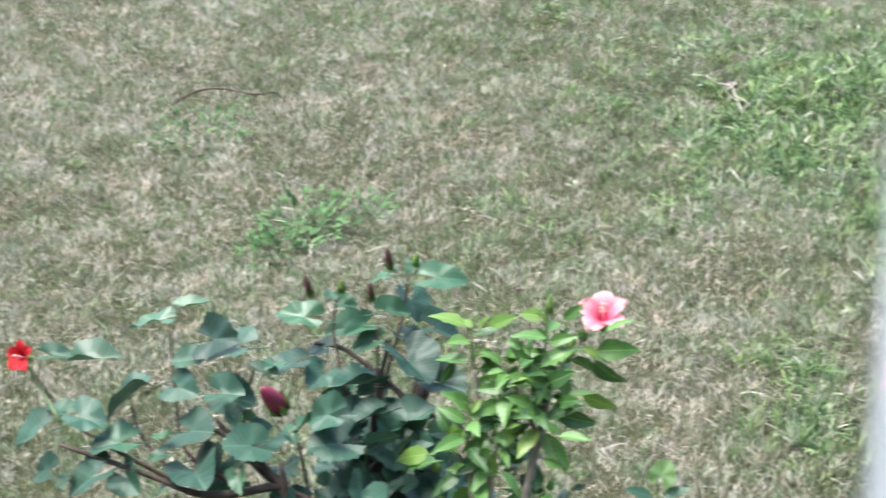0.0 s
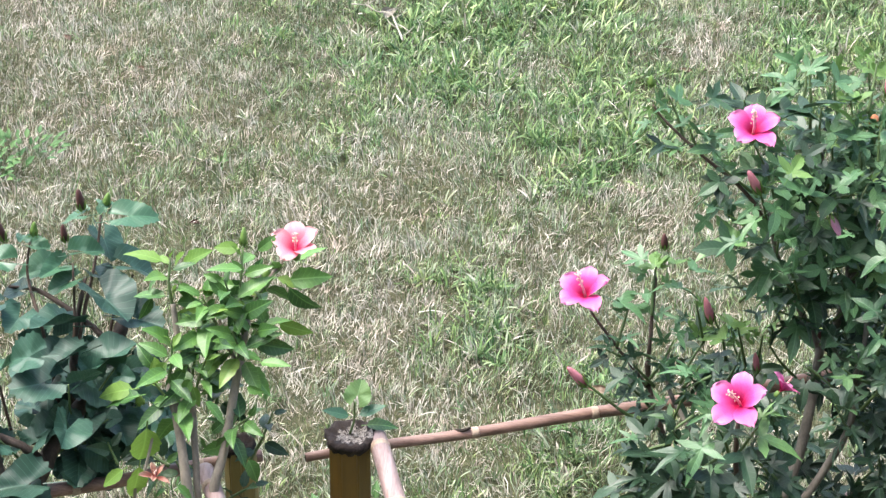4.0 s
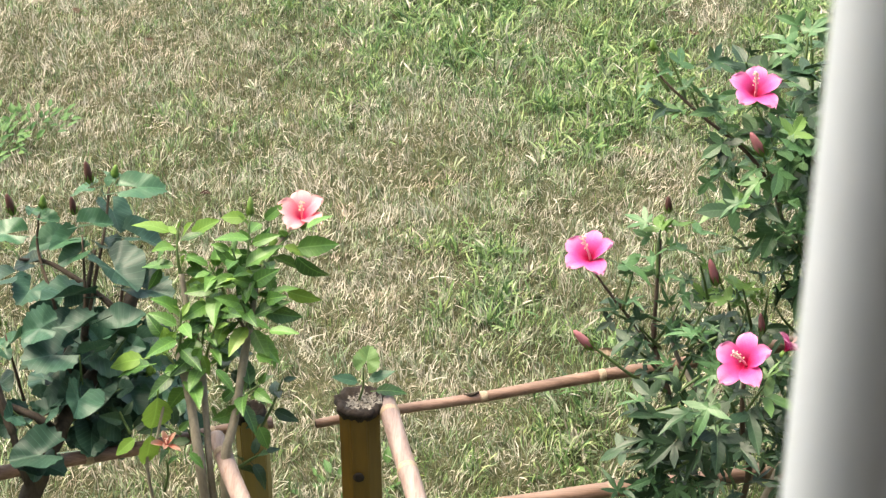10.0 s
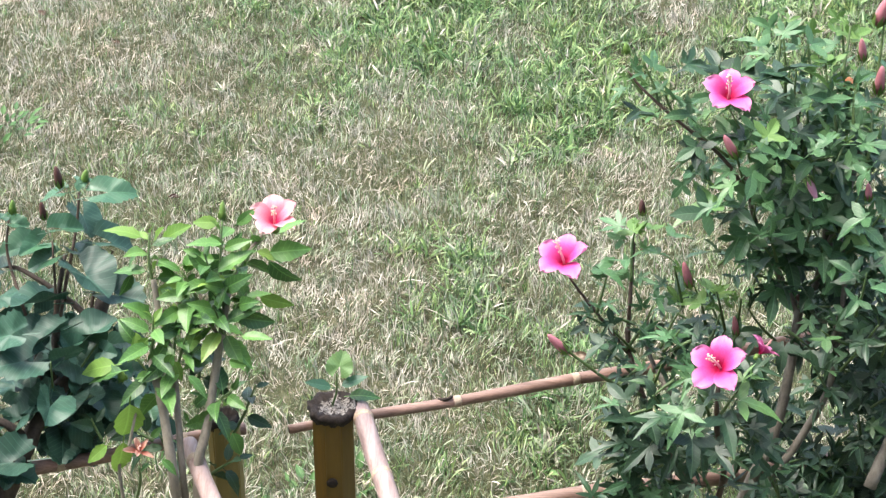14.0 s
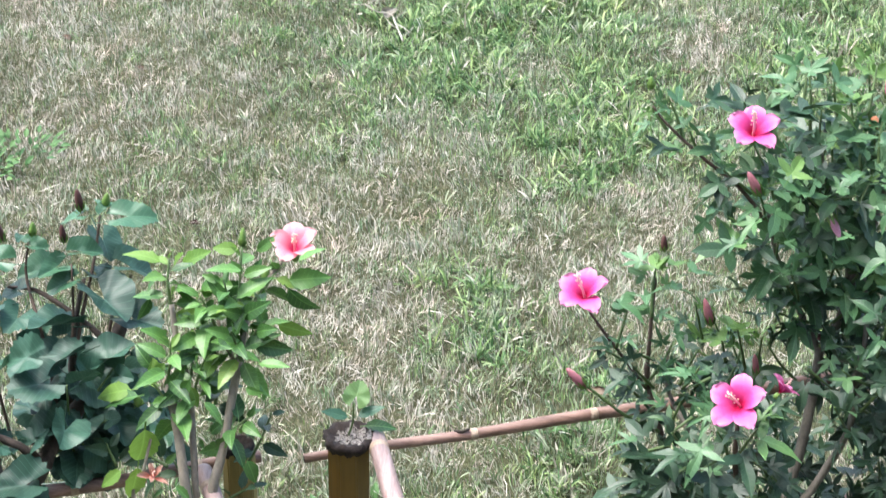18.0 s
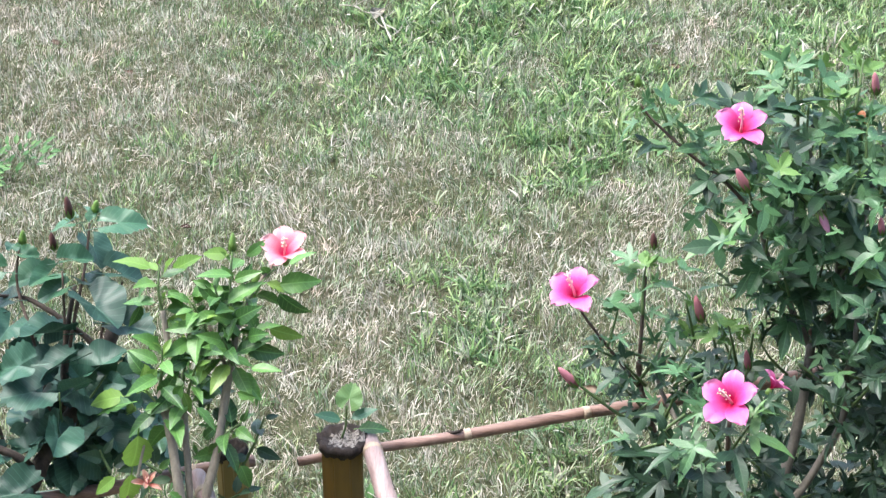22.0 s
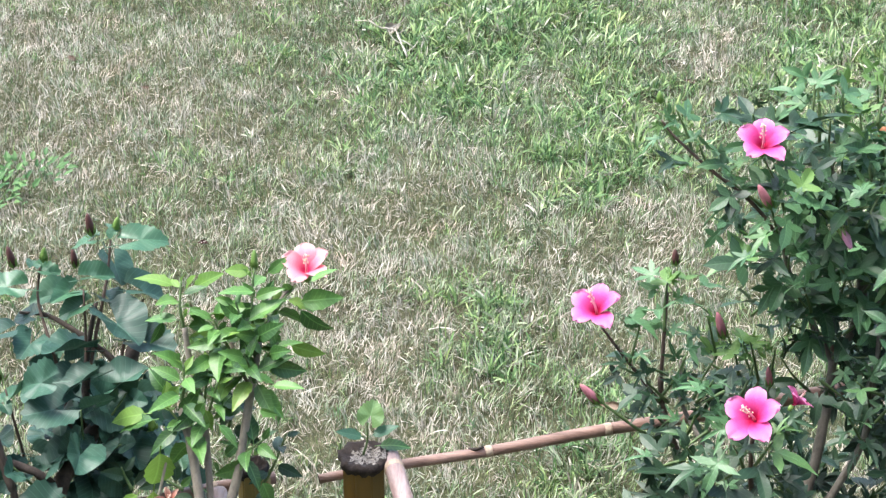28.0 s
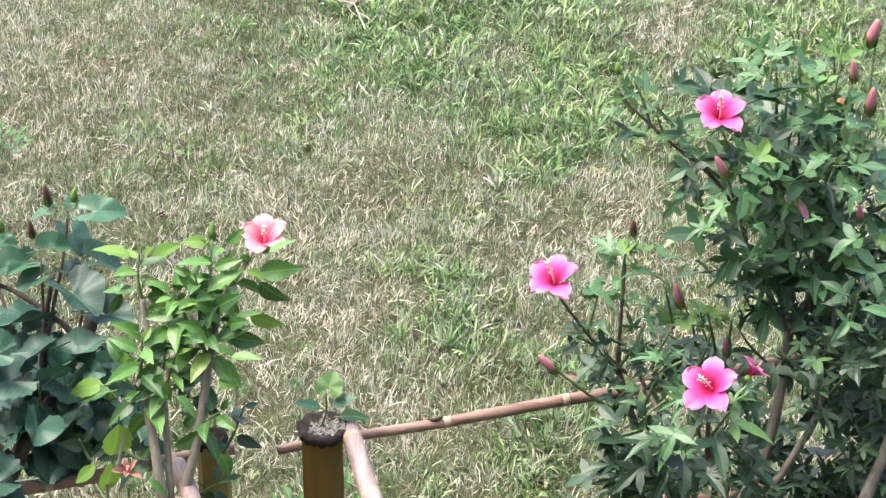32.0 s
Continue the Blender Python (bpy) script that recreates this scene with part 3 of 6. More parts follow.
def bud(plant, base, tip, mat, fat=0.14, label="closed bud"):
    """A rolled bud in a green calyx."""
    base, tip = Vector(base), Vector(tip)
    d = tip - base
    n = d.length
    m = Matrix.Translation(base) @ rise(d)
    r = n * fat
    b = part("bud", lathe([(r * 0.4, n * 0.1), (r * 0.95, n * 0.3), (r, n * 0.5), (r * 0.8, n * 0.75), (r * 0.45, n * 0.93), (r * 0.12, n)], 9), mat, plant, label, m)
    bm = bmesh.new()
    for k in range(6):
        a = math.tau * k / 6
        o = Vector((math.cos(a), math.sin(a), 0))
        t = Vector((-math.sin(a), math.cos(a), 0))
        q = [o * r * 0.3, o * r * 1.15 + t * r * 0.45 + Vector((0, 0, n * 0.22)), o * r * 1.3 + Vector((0, 0, n * 0.52)), o * r * 1.15 - t * r * 0.45 + Vector((0, 0, n * 0.22))]
        bm.faces.new([bm.verts.new(p) for p in q])
        w = [o * r * 0.9, o * r * 1.9 + Vector((0, 0, n * 0.16)), o * r * 0.9 + Vector((0, 0, n * 0.07))]
        bm.faces.new([bm.verts.new(p) for p in w])
    part("calyx", smooth(bm), CALYX, b, "green calyx", m)
    return b


# ---- ground ----
def relief(x, y):
    """Small lumps of the lawn."""
    k = np.clip(np.minimum(np.minimum(x + 4, 3 - x), np.minimum(y - 2, 8 - y)), 0, 1)
    return k * (0.016 * np.sin(2.9 * x + 1.3 * np.sin(2.2 * y)) * np.sin(3.4 * y + 0.8) + 0.009 * np.sin(8.3 * x + 2 * np.sin(5 * y)) * np.sin(7.1 * y + 1.3))


bm = bmesh.new()
cuts = [-300, -60, -12] + [-4 + 0.125 * i for i in range(57)] + [14, 60, 300]
deep = [-300, -60, -8, -1.5] + [2 + 0.125 * i for i in range(49)] + [14, 60, 300]
grid = []
for y in deep:
    row = []
    for x in cuts:
        z = -0.012 + float(relief(x, y))
        row.append(bm.verts.new((x, y, z)))
    grid.append(row)
for a, b in zip(grid, grid[1:]):
    for k in range(len(cuts) - 1):
        bm.faces.new((a[k], a[k + 1], b[k + 1], b[k]))
me = bpy.data.meshes.new("ground")
smooth(bm).to_mesh(me)
bm.free()
m, nt, b = material("thatch_soil", 0.95, spec=0.1)
co = coords(nt)
big, fine = noise_tex(nt, 1.4, 4.0, co), noise_tex(nt, 60.0, 6.0, co)
straw = noise_tex(nt, 220.0, 3.0, co)
c = ramp(nt, fine, [(0.3, (0.035, 0.03, 0.02)), (0.55, (0.09, 0.081, 0.053)), (0.75, (0.19, 0.165, 0.12))])
c = mix(nt, calc(nt, "MULTIPLY", big, 0.6), c, (0.085, 0.115, 0.04))
c = mix(nt, calc(nt, "GREATER_THAN", straw, 0.63), c, (0.26, 0.225, 0.165))
nt.links.new(c, b.inputs["Base Color"])
bump(nt, b, fine, 1.0, 0.02)
ground = tagged(mesh_object("ground", me, m), "dry patchy lawn soil with thatch between the grass", "ground", kind="structure")

# green and dry spots of the lawn: x, y, radius, how green
GREEN_FAR = [
    (1.19, 5.77, 0.26, 0.6), (0.13, 5.73, 0.22, 0.6), (0.42, 5.65, 0.16, 0.6), (-0.59, 5.65, 0.11, 0.35), (-0.05, 5.8, 0.24, 0.6), (-0.82, 5.56, 0.07, 0.3),
    (-0.33, 5.49, 0.05, 0.5), (0.82, 5.45, 0.21, 0.6), (-0.15, 5.42, 0.09, 0.5), (0.45, 5.32, 0.16, 0.5), (-0.28, 5.21, 0.1, 0.5), (0.01, 5.11, 0.13, 0.6),
    (0.27, 5.0, 0.11, 1.0), (-0.4, 4.98, 0.1, 0.25), (0.38, 4.94, 0.1, 0.7), (-1.34, 4.76, 0.13, 0.6), (0.53, 4.84, 0.1, 0.6), (-0.64, 4.76, 0.06, 0.45),
    (-1.84, 5.38, 0.16, 0.7), (-1.05, 5.9, 0.2, 0.4),
]
GREEN_NEAR = [
    (0.32, 4.63, 0.12, 0.45), (0.1, 4.62, 0.12, 0.5), (0.03, 4.17, 0.09, 0.5), (-0.07, 4.09, 0.06, 0.3), (0.08, 3.93, 0.1, 0.45), (0.22, 3.77, 0.08, 0.6),
    (0.02, 3.76, 0.08, 0.5), (-0.26, 3.75, 0.05, 0.6), (-0.1, 3.73, 0.05, 0.4), (0.27, 3.48, 0.1, 1.0), (0.23, 3.35, 0.07, 0.6), (-0.04, 3.34, 0.05, 0.4),
]
DRY = [
    (0.94, 5.81, 0.07, -0.9), (0.38, 5.69, 0.09, -0.5), (-1.27, 5.68, 0.14, -0.8), (0.73, 5.56, 0.11, -1.6), (0.23, 5.47, 0.06, -1.2), (-1.01, 5.46, 0.2, -1.0),
    (-1.38, 5.25, 0.2, -0.9), (0.19, 5.17, 0.05, -0.9), (-0.61, 4.94, 0.07, -0.5), (0.04, 4.84, 0.1, -0.7), (-0.16, 4.68, 0.08, -0.4), (-0.4, 4.57, 0.08, -0.5),
    (0.45, 4.54, 0.12, -0.9), (-1.16, 4.45, 0.11, -0.6), (0.28, 4.38, 0.1, -0.7), (-0.28, 4.36, 0.12, -0.4), (0.01, 4.28, 0.06, -0.5), (-0.36, 4.08, 0.07, -0.5),
    (-0.24, 3.92, 0.11, -0.6), (-0.15, 3.59, 0.1, -0.6), (-0.36, 3.54, 0.08, -0.6), (0.11, 3.43, 0.09, -0.5), (-0.09, 3.42, 0.09, -0.5),
    (-2.5, 5.95, 0.5, -0.9), (-1.75, 4.4, 0.4, -0.5), (-1.72, 4.95, 0.22, -0.9), (-1.5, 5.62, 0.15, -0.7), (-1.62, 4.6, 0.14, -0.7),
]


def scatter(x, y, size, seed):
    """Smooth random values from -1 to 1 that change over about size metres."""
    u, v = x / size, y / size
    i, j = np.floor(u), np.floor(v)
    a, b = u - i, v - j
    a, b = a * a * (3 - 2 * a), b * b * (3 - 2 * b)

    def at(p, q):
        return 2 * np.modf(np.abs(np.sin(p * 127.1 + q * 311.7 + seed * 74.7) * 43758.5453))[0] - 1

    return (at(i, j) * (1 - a) + at(i + 1, j) * a) * (1 - b) + (at(i, j + 1) * (1 - a) + at(i + 1, j + 1) * a) * b


def greenness(x, y):
    """How green the lawn is at a place, 0 to 1, for arrays."""
    wx, wy = x + 0.06 * scatter(x, y, 0.17, 1), y + 0.09 * scatter(x, y, 0.17, 2)
    g = 0.31 + 0.09 * scatter(wx, wy * 0.6, 0.45, 3) + 0.13 * scatter(wx, wy * 0.6, 0.17, 4) + 0.10 * scatter(wx, wy * 0.7, 0.065, 5)
    g += 0.17 / (1 + np.exp(-(0.55 * wx + 1.1 * (wy - 5.15)) * 9)) / (1 + np.exp(-(wx + 0.35) * 7))
    for cx, cy, r, k in GREEN_FAR + GREEN_NEAR + DRY:
        g += (0.42 if k > 0 and cy < 4.65 else 0.5) * k * np.exp(-((wx - cx) ** 2 + ((wy - cy) * 0.55) ** 2) / (1.25 * r) ** 2)
    return np.clip(g, 0.03, 0.97)


def blades(rs, x, y, kind, length, width, az, lean, z0):
    """Vertices of bent blades, seven each."""
    count = len(x)
    dx, dy = np.cos(az), np.sin(az)
    sx, sy = -dy, dx
    twist = rs.uniform(-0.8, 0.8, count)
    tw = np.sin(twist)
    turn = rs.uniform(-0.3, 0.3, count)
    ground_z = relief(x, y)
    out = np.empty((count, 7, 3), np.float32)
    px, py, pz = x.copy(), y.copy(), z0.copy()
    for k, (w, seg) in enumerate(((0.8, 0.0), (1.0, 0.4), (0.75, 0.35), (0.0, 0.25))):
        ang = lean * (0.72 + 0.2 * k)
        ex, ey = dx * np.cos(turn * k) - dy * np.sin(turn * k), dx * np.sin(turn * k) + dy * np.cos(turn * k)
        px = px + ex * np.sin(ang) * seg * length
        py = py + ey * np.sin(ang) * seg * length
        pz = np.maximum(pz + np.cos(ang) * seg * length, 0.003 * k - 0.004)
        if k < 3:
            h = width * w / 2
            out[:, 2 * k] = np.stack([px - sx * h, py - sy * h, pz + ground_z - tw * h], -1)
            out[:, 2 * k + 1] = np.stack([px + sx * h, py + sy * h, pz + ground_z + tw * h], -1)
        else:
            out[:, 6] = np.stack([px, py, pz + ground_z], -1)
    return out


def wedge(rs, n):
    """Places on the part of the lawn that lies before the veranda."""
    y = 2.25 + 5.4 * rs.rand(n) ** 0.82
    a = rs.rand(n)
    return -0.25 - 0.54 * y + a * (0.25 + 0.54 * y + 0.2 + 0.27 * y), y


def lawn(seed):
    """Short thatch all over, and leafy tufts where the lawn is green."""
    rs = np.random.RandomState(seed)
    n = 400000
    x, y = wedge(rs, n)
    g = greenness(x, y)
    fine = 0.6 * scatter(x, y * 0.8, 0.04, 7) + 0.4 * scatter(x, y * 0.8, 0.018, 8)
    u = 0.8 * rs.rand(n) + 0.1 + 0.5 * fine
    kind = np.where(u < g * 0.6, 0, np.where(u < 0.36 + g * 0.66, 2, 1))
    length = (1 + 0.35 * scatter(x, y * 0.8, 0.05, 12)) * np.where(kind == 1, 0.023, 0.025) * rs.uniform(0.5, 1.6, n)
    width = np.where(kind == 1, 0.0018, 0.0023) * rs.uniform(0.65, 1.35, n)
    az = 3.0 * scatter(x, y, 0.09, 9) + 2.0 * scatter(x, y, 0.03, 10) + rs.normal(0, 1.0, n)
    lean = np.clip(rs.normal(np.where(kind == 1, 0.68, 0.55), 0.36, n), 0.02, 1.5)
    sets = [(x, y, kind, length, width, az, lean, rs.uniform(-0.012, 0.008, n))]
    m = 16000
    cx, cy = wedge(rs, m)
    g = greenness(cx, cy)
    keep = rs.rand(m) < np.clip((g - 0.30) * 1.35 + 0.12 * scatter(cx, cy, 0.08, 11), 0.015, 0.95)
    cx, cy, g = cx[keep], cy[keep], g[keep]
    per = rs.randint(7, 20, len(cx))
    i = np.repeat(np.arange(len(cx)), per)
    k = len(i)
    size = rs.uniform(0.55, 1.2, len(cx))[i] * (0.7 + 0.75 * np.clip(g - 0.3, 0, 0.6))[i]
    az = rs.uniform(0, math.tau, k)
    off = rs.rand(k) * 0.022
    x, y = cx[i] + off * np.cos(az), cy[i] + off * np.sin(az)
    tone = (rs.rand(len(cx)) + np.where(g < 0.36, 0.3, 0.0))[i]
    kind = np.where(tone + rs.normal(0, 0.15, k) < 0.74, 0, np.where(rs.rand(k) < 0.65, 2, 1))
    sets.append((x, y, kind, 0.05 * size * rs.uniform(0.5, 1.35, k), 0.0052 * rs.uniform(0.6, 1.3, k) * np.sqrt(size), az, np.clip(rs.normal(0.95, 0.32, k), 0.1, 1.5), rs.uniform(-0.008, 0.004, k)))
    # long pale straws lying on the cover
    m = 1700
    x, y = wedge(rs, m)
    keep = rs.rand(m) < 1.1 - 1.3 * greenness(x, y)
    x, y = x[keep], y[keep]
    m = len(x)
    sets.append((x, y, np.ones(m, int), rs.uniform(0.04, 0.085, m), rs.uniform(0.0014, 0.0026, m), rs.uniform(0, math.tau, m), np.clip(rs.normal(1.3, 0.2, m), 0.7, 1.56), rs.uniform(0.004, 0.014, m)))
    # thinner cover beyond the part in view
    m = 130000
    x, y = rs.uniform(-6.0, 5.0, m) + rs.normal(0, 0.7, m), rs.uniform(-1.9, 9.0, m)
    y = np.where(y > 5, y + np.abs(rs.normal(0, 0.7, m)), y)
    out_of_house = (y > 0.7) | (x > 1.9) | (x < -1.1)
    x, y = x[out_of_house], y[out_of_house]
    m = len(x)
    kind = np.where(rs.rand(m) < 0.25, 0, np.where(rs.rand(m) < 0.65, 2, 1))
    away = (y < 2.25) | (y > 7.4) | (x < -0.3 - 0.54 * y) | (x > 0.2 + 0.27 * y)
    x, y, kind = x[away], y[away], kind[away]
    m = len(x)
    sets.append((x, y, kind, 0.055 * rs.uniform(0.5, 1.5, m), 0.0085 * rs.uniform(0.7, 1.3, m), rs.uniform(0, math.tau, m), np.clip(rs.normal(0.8, 0.3, m), 0.05, 1.4), rs.uniform(-0.012, 0.0, m)))
    out = np.concatenate([blades(rs, *q) for q in sets])
    kind = np.concatenate([q[2] for q in sets])
    count = len(out)
    o = (np.arange(count) * 7)[:, None]
    loops = np.concatenate([o + [0, 1, 3, 2], o + [2, 3, 5, 4], o + [4, 5, 6]], 1).ravel()
    me = bpy.data.meshes.new("grass")
    me.vertices.add(count * 7)
    me.vertices.foreach_set("co", out.ravel())
    me.loops.add(count * 11)
    me.loops.foreach_set("vertex_index", loops.astype(np.int32))
    me.polygons.add(count * 3)
    me.polygons.foreach_set("loop_start", ((np.arange(count) * 11)[:, None] + [0, 4, 8]).ravel().astype(np.int32))
    me.polygons.foreach_set("material_index", np.repeat(kind, 3).astype(np.int32))
    me.update(calc_edges=True)
    return me


grass = mesh_object("grass", lawn(5), [GRASS_GREEN, GRASS_DRY, GRASS_OLIVE])
tagged(grass, "patchy lawn of dry straw-coloured and green grass blades", "grass", kind="stuff")


def fallen_leaf(name, place, length, turn, mat, label, curl=0.5):
    bm = bmesh.new()
    grid = []
    for i in range(7):
        s = i / 6
        w = 0.28 * math.sin(math.pi * s ** 0.8) + 0.01
        grid.append([bm.verts.new((u * w * length, (s - 0.5) * length, 0.02 + length * (curl * (u * u) * w + 0.2 * (s - 0.5) ** 2))) for u in (-1, -0.4, 0.4, 1)])
    for a, b in zip(grid, grid[1:]):
        for k in range(3):
            bm.faces.new((a[k], a[k + 1], b[k + 1], b[k]))
    bmesh.ops.solidify(bm, geom=bm.faces[:], thickness=0.001)
    me = bpy.data.meshes.new(name)
    smooth(bm).to_mesh(me)
    bm.free()
    ob = mesh_object(name, me, mat)
    ob.matrix_basis = Matrix.Translation(place) @ Matrix.Rotation(turn, 4, "Z")
    return tagged(ob, label, "leaf", "fallen leaves")


fallen_leaf("fallen_leaf", (-1.251, 5.581, 0.000), 0.05, 0.5, DEAD_LEAF, "curled reddish-brown dead leaf lying on the dry grass")
fallen_leaf("fallen_leaf", (-0.692, 4.406, 0.000), 0.03, 1.4, BUD_DARK, "small dark dead leaf lying in the grass", 0.9)
fallen_leaf("fallen_leaf", (-0.239, 5.814, 0.000), 0.09, -0.3, PALE_LEAF, "bleached pale dead leaf standing in the green grass", 0.9)
fallen_leaf("fallen_leaf", (0.684, 5.419, 0.000), 0.05, 1.0, DEAD_LEAF, "brown dead leaf in a bare straw patch")
fallen_leaf("fallen_leaf", (-0.985, 5.365, 0.000), 0.035, 0.9, DEAD_LEAF, "reddish fallen leaf on the dry lawn")
fallen_leaf("fallen_petal", (0.271, 3.015, 0.439), 0.045, 1.2, NODE_PALE, "dried pinkish petal caught on the bamboo rail", 0.6)

branch = thing("fallen_branch", (-1.991, 5.499, 0.000), "thin bare dark branch arched over the dry lawn", "branch")
line = curve_points([(-2.005, 5.485, 0.000), (-1.904, 5.490, 0.060), (-1.806, 5.484, 0.075), (-1.707, 5.462, 0.070), (-1.647, 5.505, 0.060), (-1.606, 5.523, 0.000)], 5)
part("stem", tube(line, taper(0.0045, 0.0022), 6, 0.5), STEM_BROWN, branch)
part("side_twig", tube(curve_points([line[12], (-1.766, 5.437, 0.060), (-1.813, 5.445, 0.000)], 4), taper(0.003, 0.0015), 5), STEM_BROWN, branch)

stalk = thing("fallen_branch", (-0.317, 5.911, 0.000), "bleached pale dead stalk lying in the green grass", "branch")
line = curve_points([(-0.365, 5.825, 0.050), (-0.315, 5.772, 0.070), (-0.283, 5.747, 0.060), (-0.234, 5.716, 0.065), (-0.215, 5.664, 0.050), (-0.189, 5.564, 0.040)], 4)
part("stem", tube(line, taper(0.0015, 0.0034), 6, 1.2), PALE_LEAF, stalk)
for i, s in ((4, 1), (8, -1), (11, 1), (14, 1), (17, -1), (19, 1)):
    part("side_twig", tube(curve_points([line[i], line[i] + Vector((0.025 * s, 0.015, 0.01)), line[i] + Vector((0.04 * s, 0.05, 0.005 * i / 5))], 3), taper(0.0018, 0.0008), 5, 0.8), PALE_LEAF, stalk)


def weed(place, n, spread, height, kind, label):
    """A low leafy weed in the lawn."""
    w = thing("weed", place, label, "weed", "weeds in the lawn")
    for i in range(n):
        a, r = rng.uniform(0, 6.3), spread * rng.random() ** 0.5
        base = Vector(place) + Vector((r * math.cos(a), 1.3 * r * math.sin(a), 0))
        d = Vector((math.cos(a) * 0.7 + rng.uniform(-0.4, 0.4), math.sin(a) * 0.7 + rng.uniform(-0.4, 0.4), rng.uniform(0.2, 0.95)))
        part("leaf", rng.choice(LEAVES[kind]), None, w, "", aim(base, d, (0, -0.3, 1), height * rng.uniform(0.6, 1.2)))
    return w


weed((-1.334, 4.753, 0.000), 115, 0.14, 0.034, "weed", "low leafy green weed patch in the dry lawn")
weed((-1.393, 4.582, 0.000), 75, 0.11, 0.032, "weed", "low leafy green weed patch in the dry lawn")
weed((-1.831, 5.300, 0.000), 95, 0.15, 0.033, "weed", "green weed patch under the fallen branch")
weed((-1.225, 4.848, 0.000), 50, 0.09, 0.03, "weed", "low leafy green weed in the lawn")
weed((-0.279, 3.167, 0.000), 26, 0.05, 0.035, "weed", "low leafy weed beside the wooden post")
weed((-0.161, 3.216, 0.000), 16, 0.04, 0.04, "weed", "dark leafy weed behind the bamboo rail")

# ---- fence ----
def octagon_post(fence, top, width, mat, rot, label):
    """An eight-sided wooden post from the ground, with a rotten crust on top."""
    bm = bmesh.new()
    r = width / 2 / math.cos(math.pi / 8)
    levels = [-0.15, 0.0, top[2] * 0.5, top[2] - 0.02, top[2] - 0.008]
    rings = []
    for z in levels:
        k = r * (1 + 0.02 * math.sin(z * 30)) * (0.96 if z == levels[-1] else 1)
        rings.append([bm.verts.new((top[0] + k * math.cos(rot + i * math.tau / 8), top[1] + k * math.sin(rot + i * math.tau / 8), z)) for i in range(8)])
    for a, b in zip(rings, rings[1:]):
        for i in range(8):
            bm.faces.new((a[i], a[(i + 1) % 8], b[(i + 1) % 8], b[i]))
    bm.faces.new(rings[-1])
    bmesh.ops.bevel(bm, geom=[e for e in bm.edges if abs(e.verts[0].co.z - e.verts[1].co.z) > 0.01], offset=0.003, segments=2, affect="EDGES")
    return part("post", bm, mat, fence, label)


def crust(parent, top, width, mat, seed, label, pale=None):
    """Crumbly lichen-grown end grain with a ragged rim that stands a little over the sides."""
    bm = bmesh.new()
    rings = []
    n = 44
    for j, (q, z) in enumerate(((0.46, -0.024), (0.52, -0.018), (0.57, -0.01), (0.58, -0.003), (0.53, 0.003), (0.44, 0.002), (0.34, -0.003), (0.24, -0.004), (0.13, -0.002), (0.05, -0.003))):
        ring = []
        for i in range(n):
            a = math.tau * i / n
            o = Vector((math.cos(a), math.sin(a), 0))
            k = width * q * (1 + 0.16 * noise.noise(o * 2.2 + Vector((0, 0, seed))) + 0.12 * noise.noise(o * 7 + Vector((0, 0, j * 0.8 + seed))))
            dz = 0.007 * noise.noise(o * q * 9 + Vector((0, 0, seed * 3))) + 0.004 * noise.noise(o * q * 26 + Vector((0, 0, j + seed)))
            ring.append(bm.verts.new((top[0] + k * o.x, top[1] + k * o.y, top[2] + z + dz)))
        rings.append(ring)
    for a, b in zip(rings, rings[1:]):
        for i in range(n):
            f = bm.faces.new((a[i], a[(i + 1) % n], b[(i + 1) % n], b[i]))
            c = f.calc_center_median() - Vector(top)
            spread = (c - Vector((0.006, 0.002, 0))).length / width + 0.25 * noise.noise(c * 90 + Vector((seed, 0, 0)))
            f.material_index = 1 if pale and spread < 0.36 and c.z > -0.006 else 0
    bm.faces.new(rings[-1]).material_index = 1 if pale else 0
    return part("crust", smooth(bm), [mat, pale] if pale else mat, parent, label)


def bamboo(fence, a, b, ra, rb, nodes, mat, name="rail", label="", sag=0.0):
    """A bamboo cane from a to b with raised rings at the given shares of its length."""
    a, b = Vector(a), Vector(b)
    n = 60
    line = [a.lerp(b, i / n) + Vector((0, 0, -sag * math.sin(math.pi * i / n) + 0.002 * math.sin(i * 0.35))) for i in range(n + 1)]
    cane = part(name, tube(line, lambda t: ra + (rb - ra) * t, 14, 0.03), mat, fence, label)
    d = (b - a).normalized()
    for s in nodes:
        r = (ra + (rb - ra) * s)
        k = min(int(s * n), n - 1)
        c = line[k].lerp(line[k + 1], s * n - k)
        ring = lathe([(r * 0.98, -0.007), (r * 1.05, -0.003), (r * 1.1, 0.0), (r * 1.03, 0.002), (r * 1.09, 0.005), (r * 0.98, 0.009)], 14)
        part("node", ring, NODE_PALE, cane, "pale raised ring", Matrix.Translation(c) @ rise(d))
    for p, r, s in ((a, ra, -1), (b, rb, 1)):
        part("hollow_end", lathe([(r * 0.72, -0.004), (r * 0.72, 0.0006)], 14), DARK_ROT, cane, "dark hollow end", Matrix.Translation(p) @ rise(d * s))
    return cane


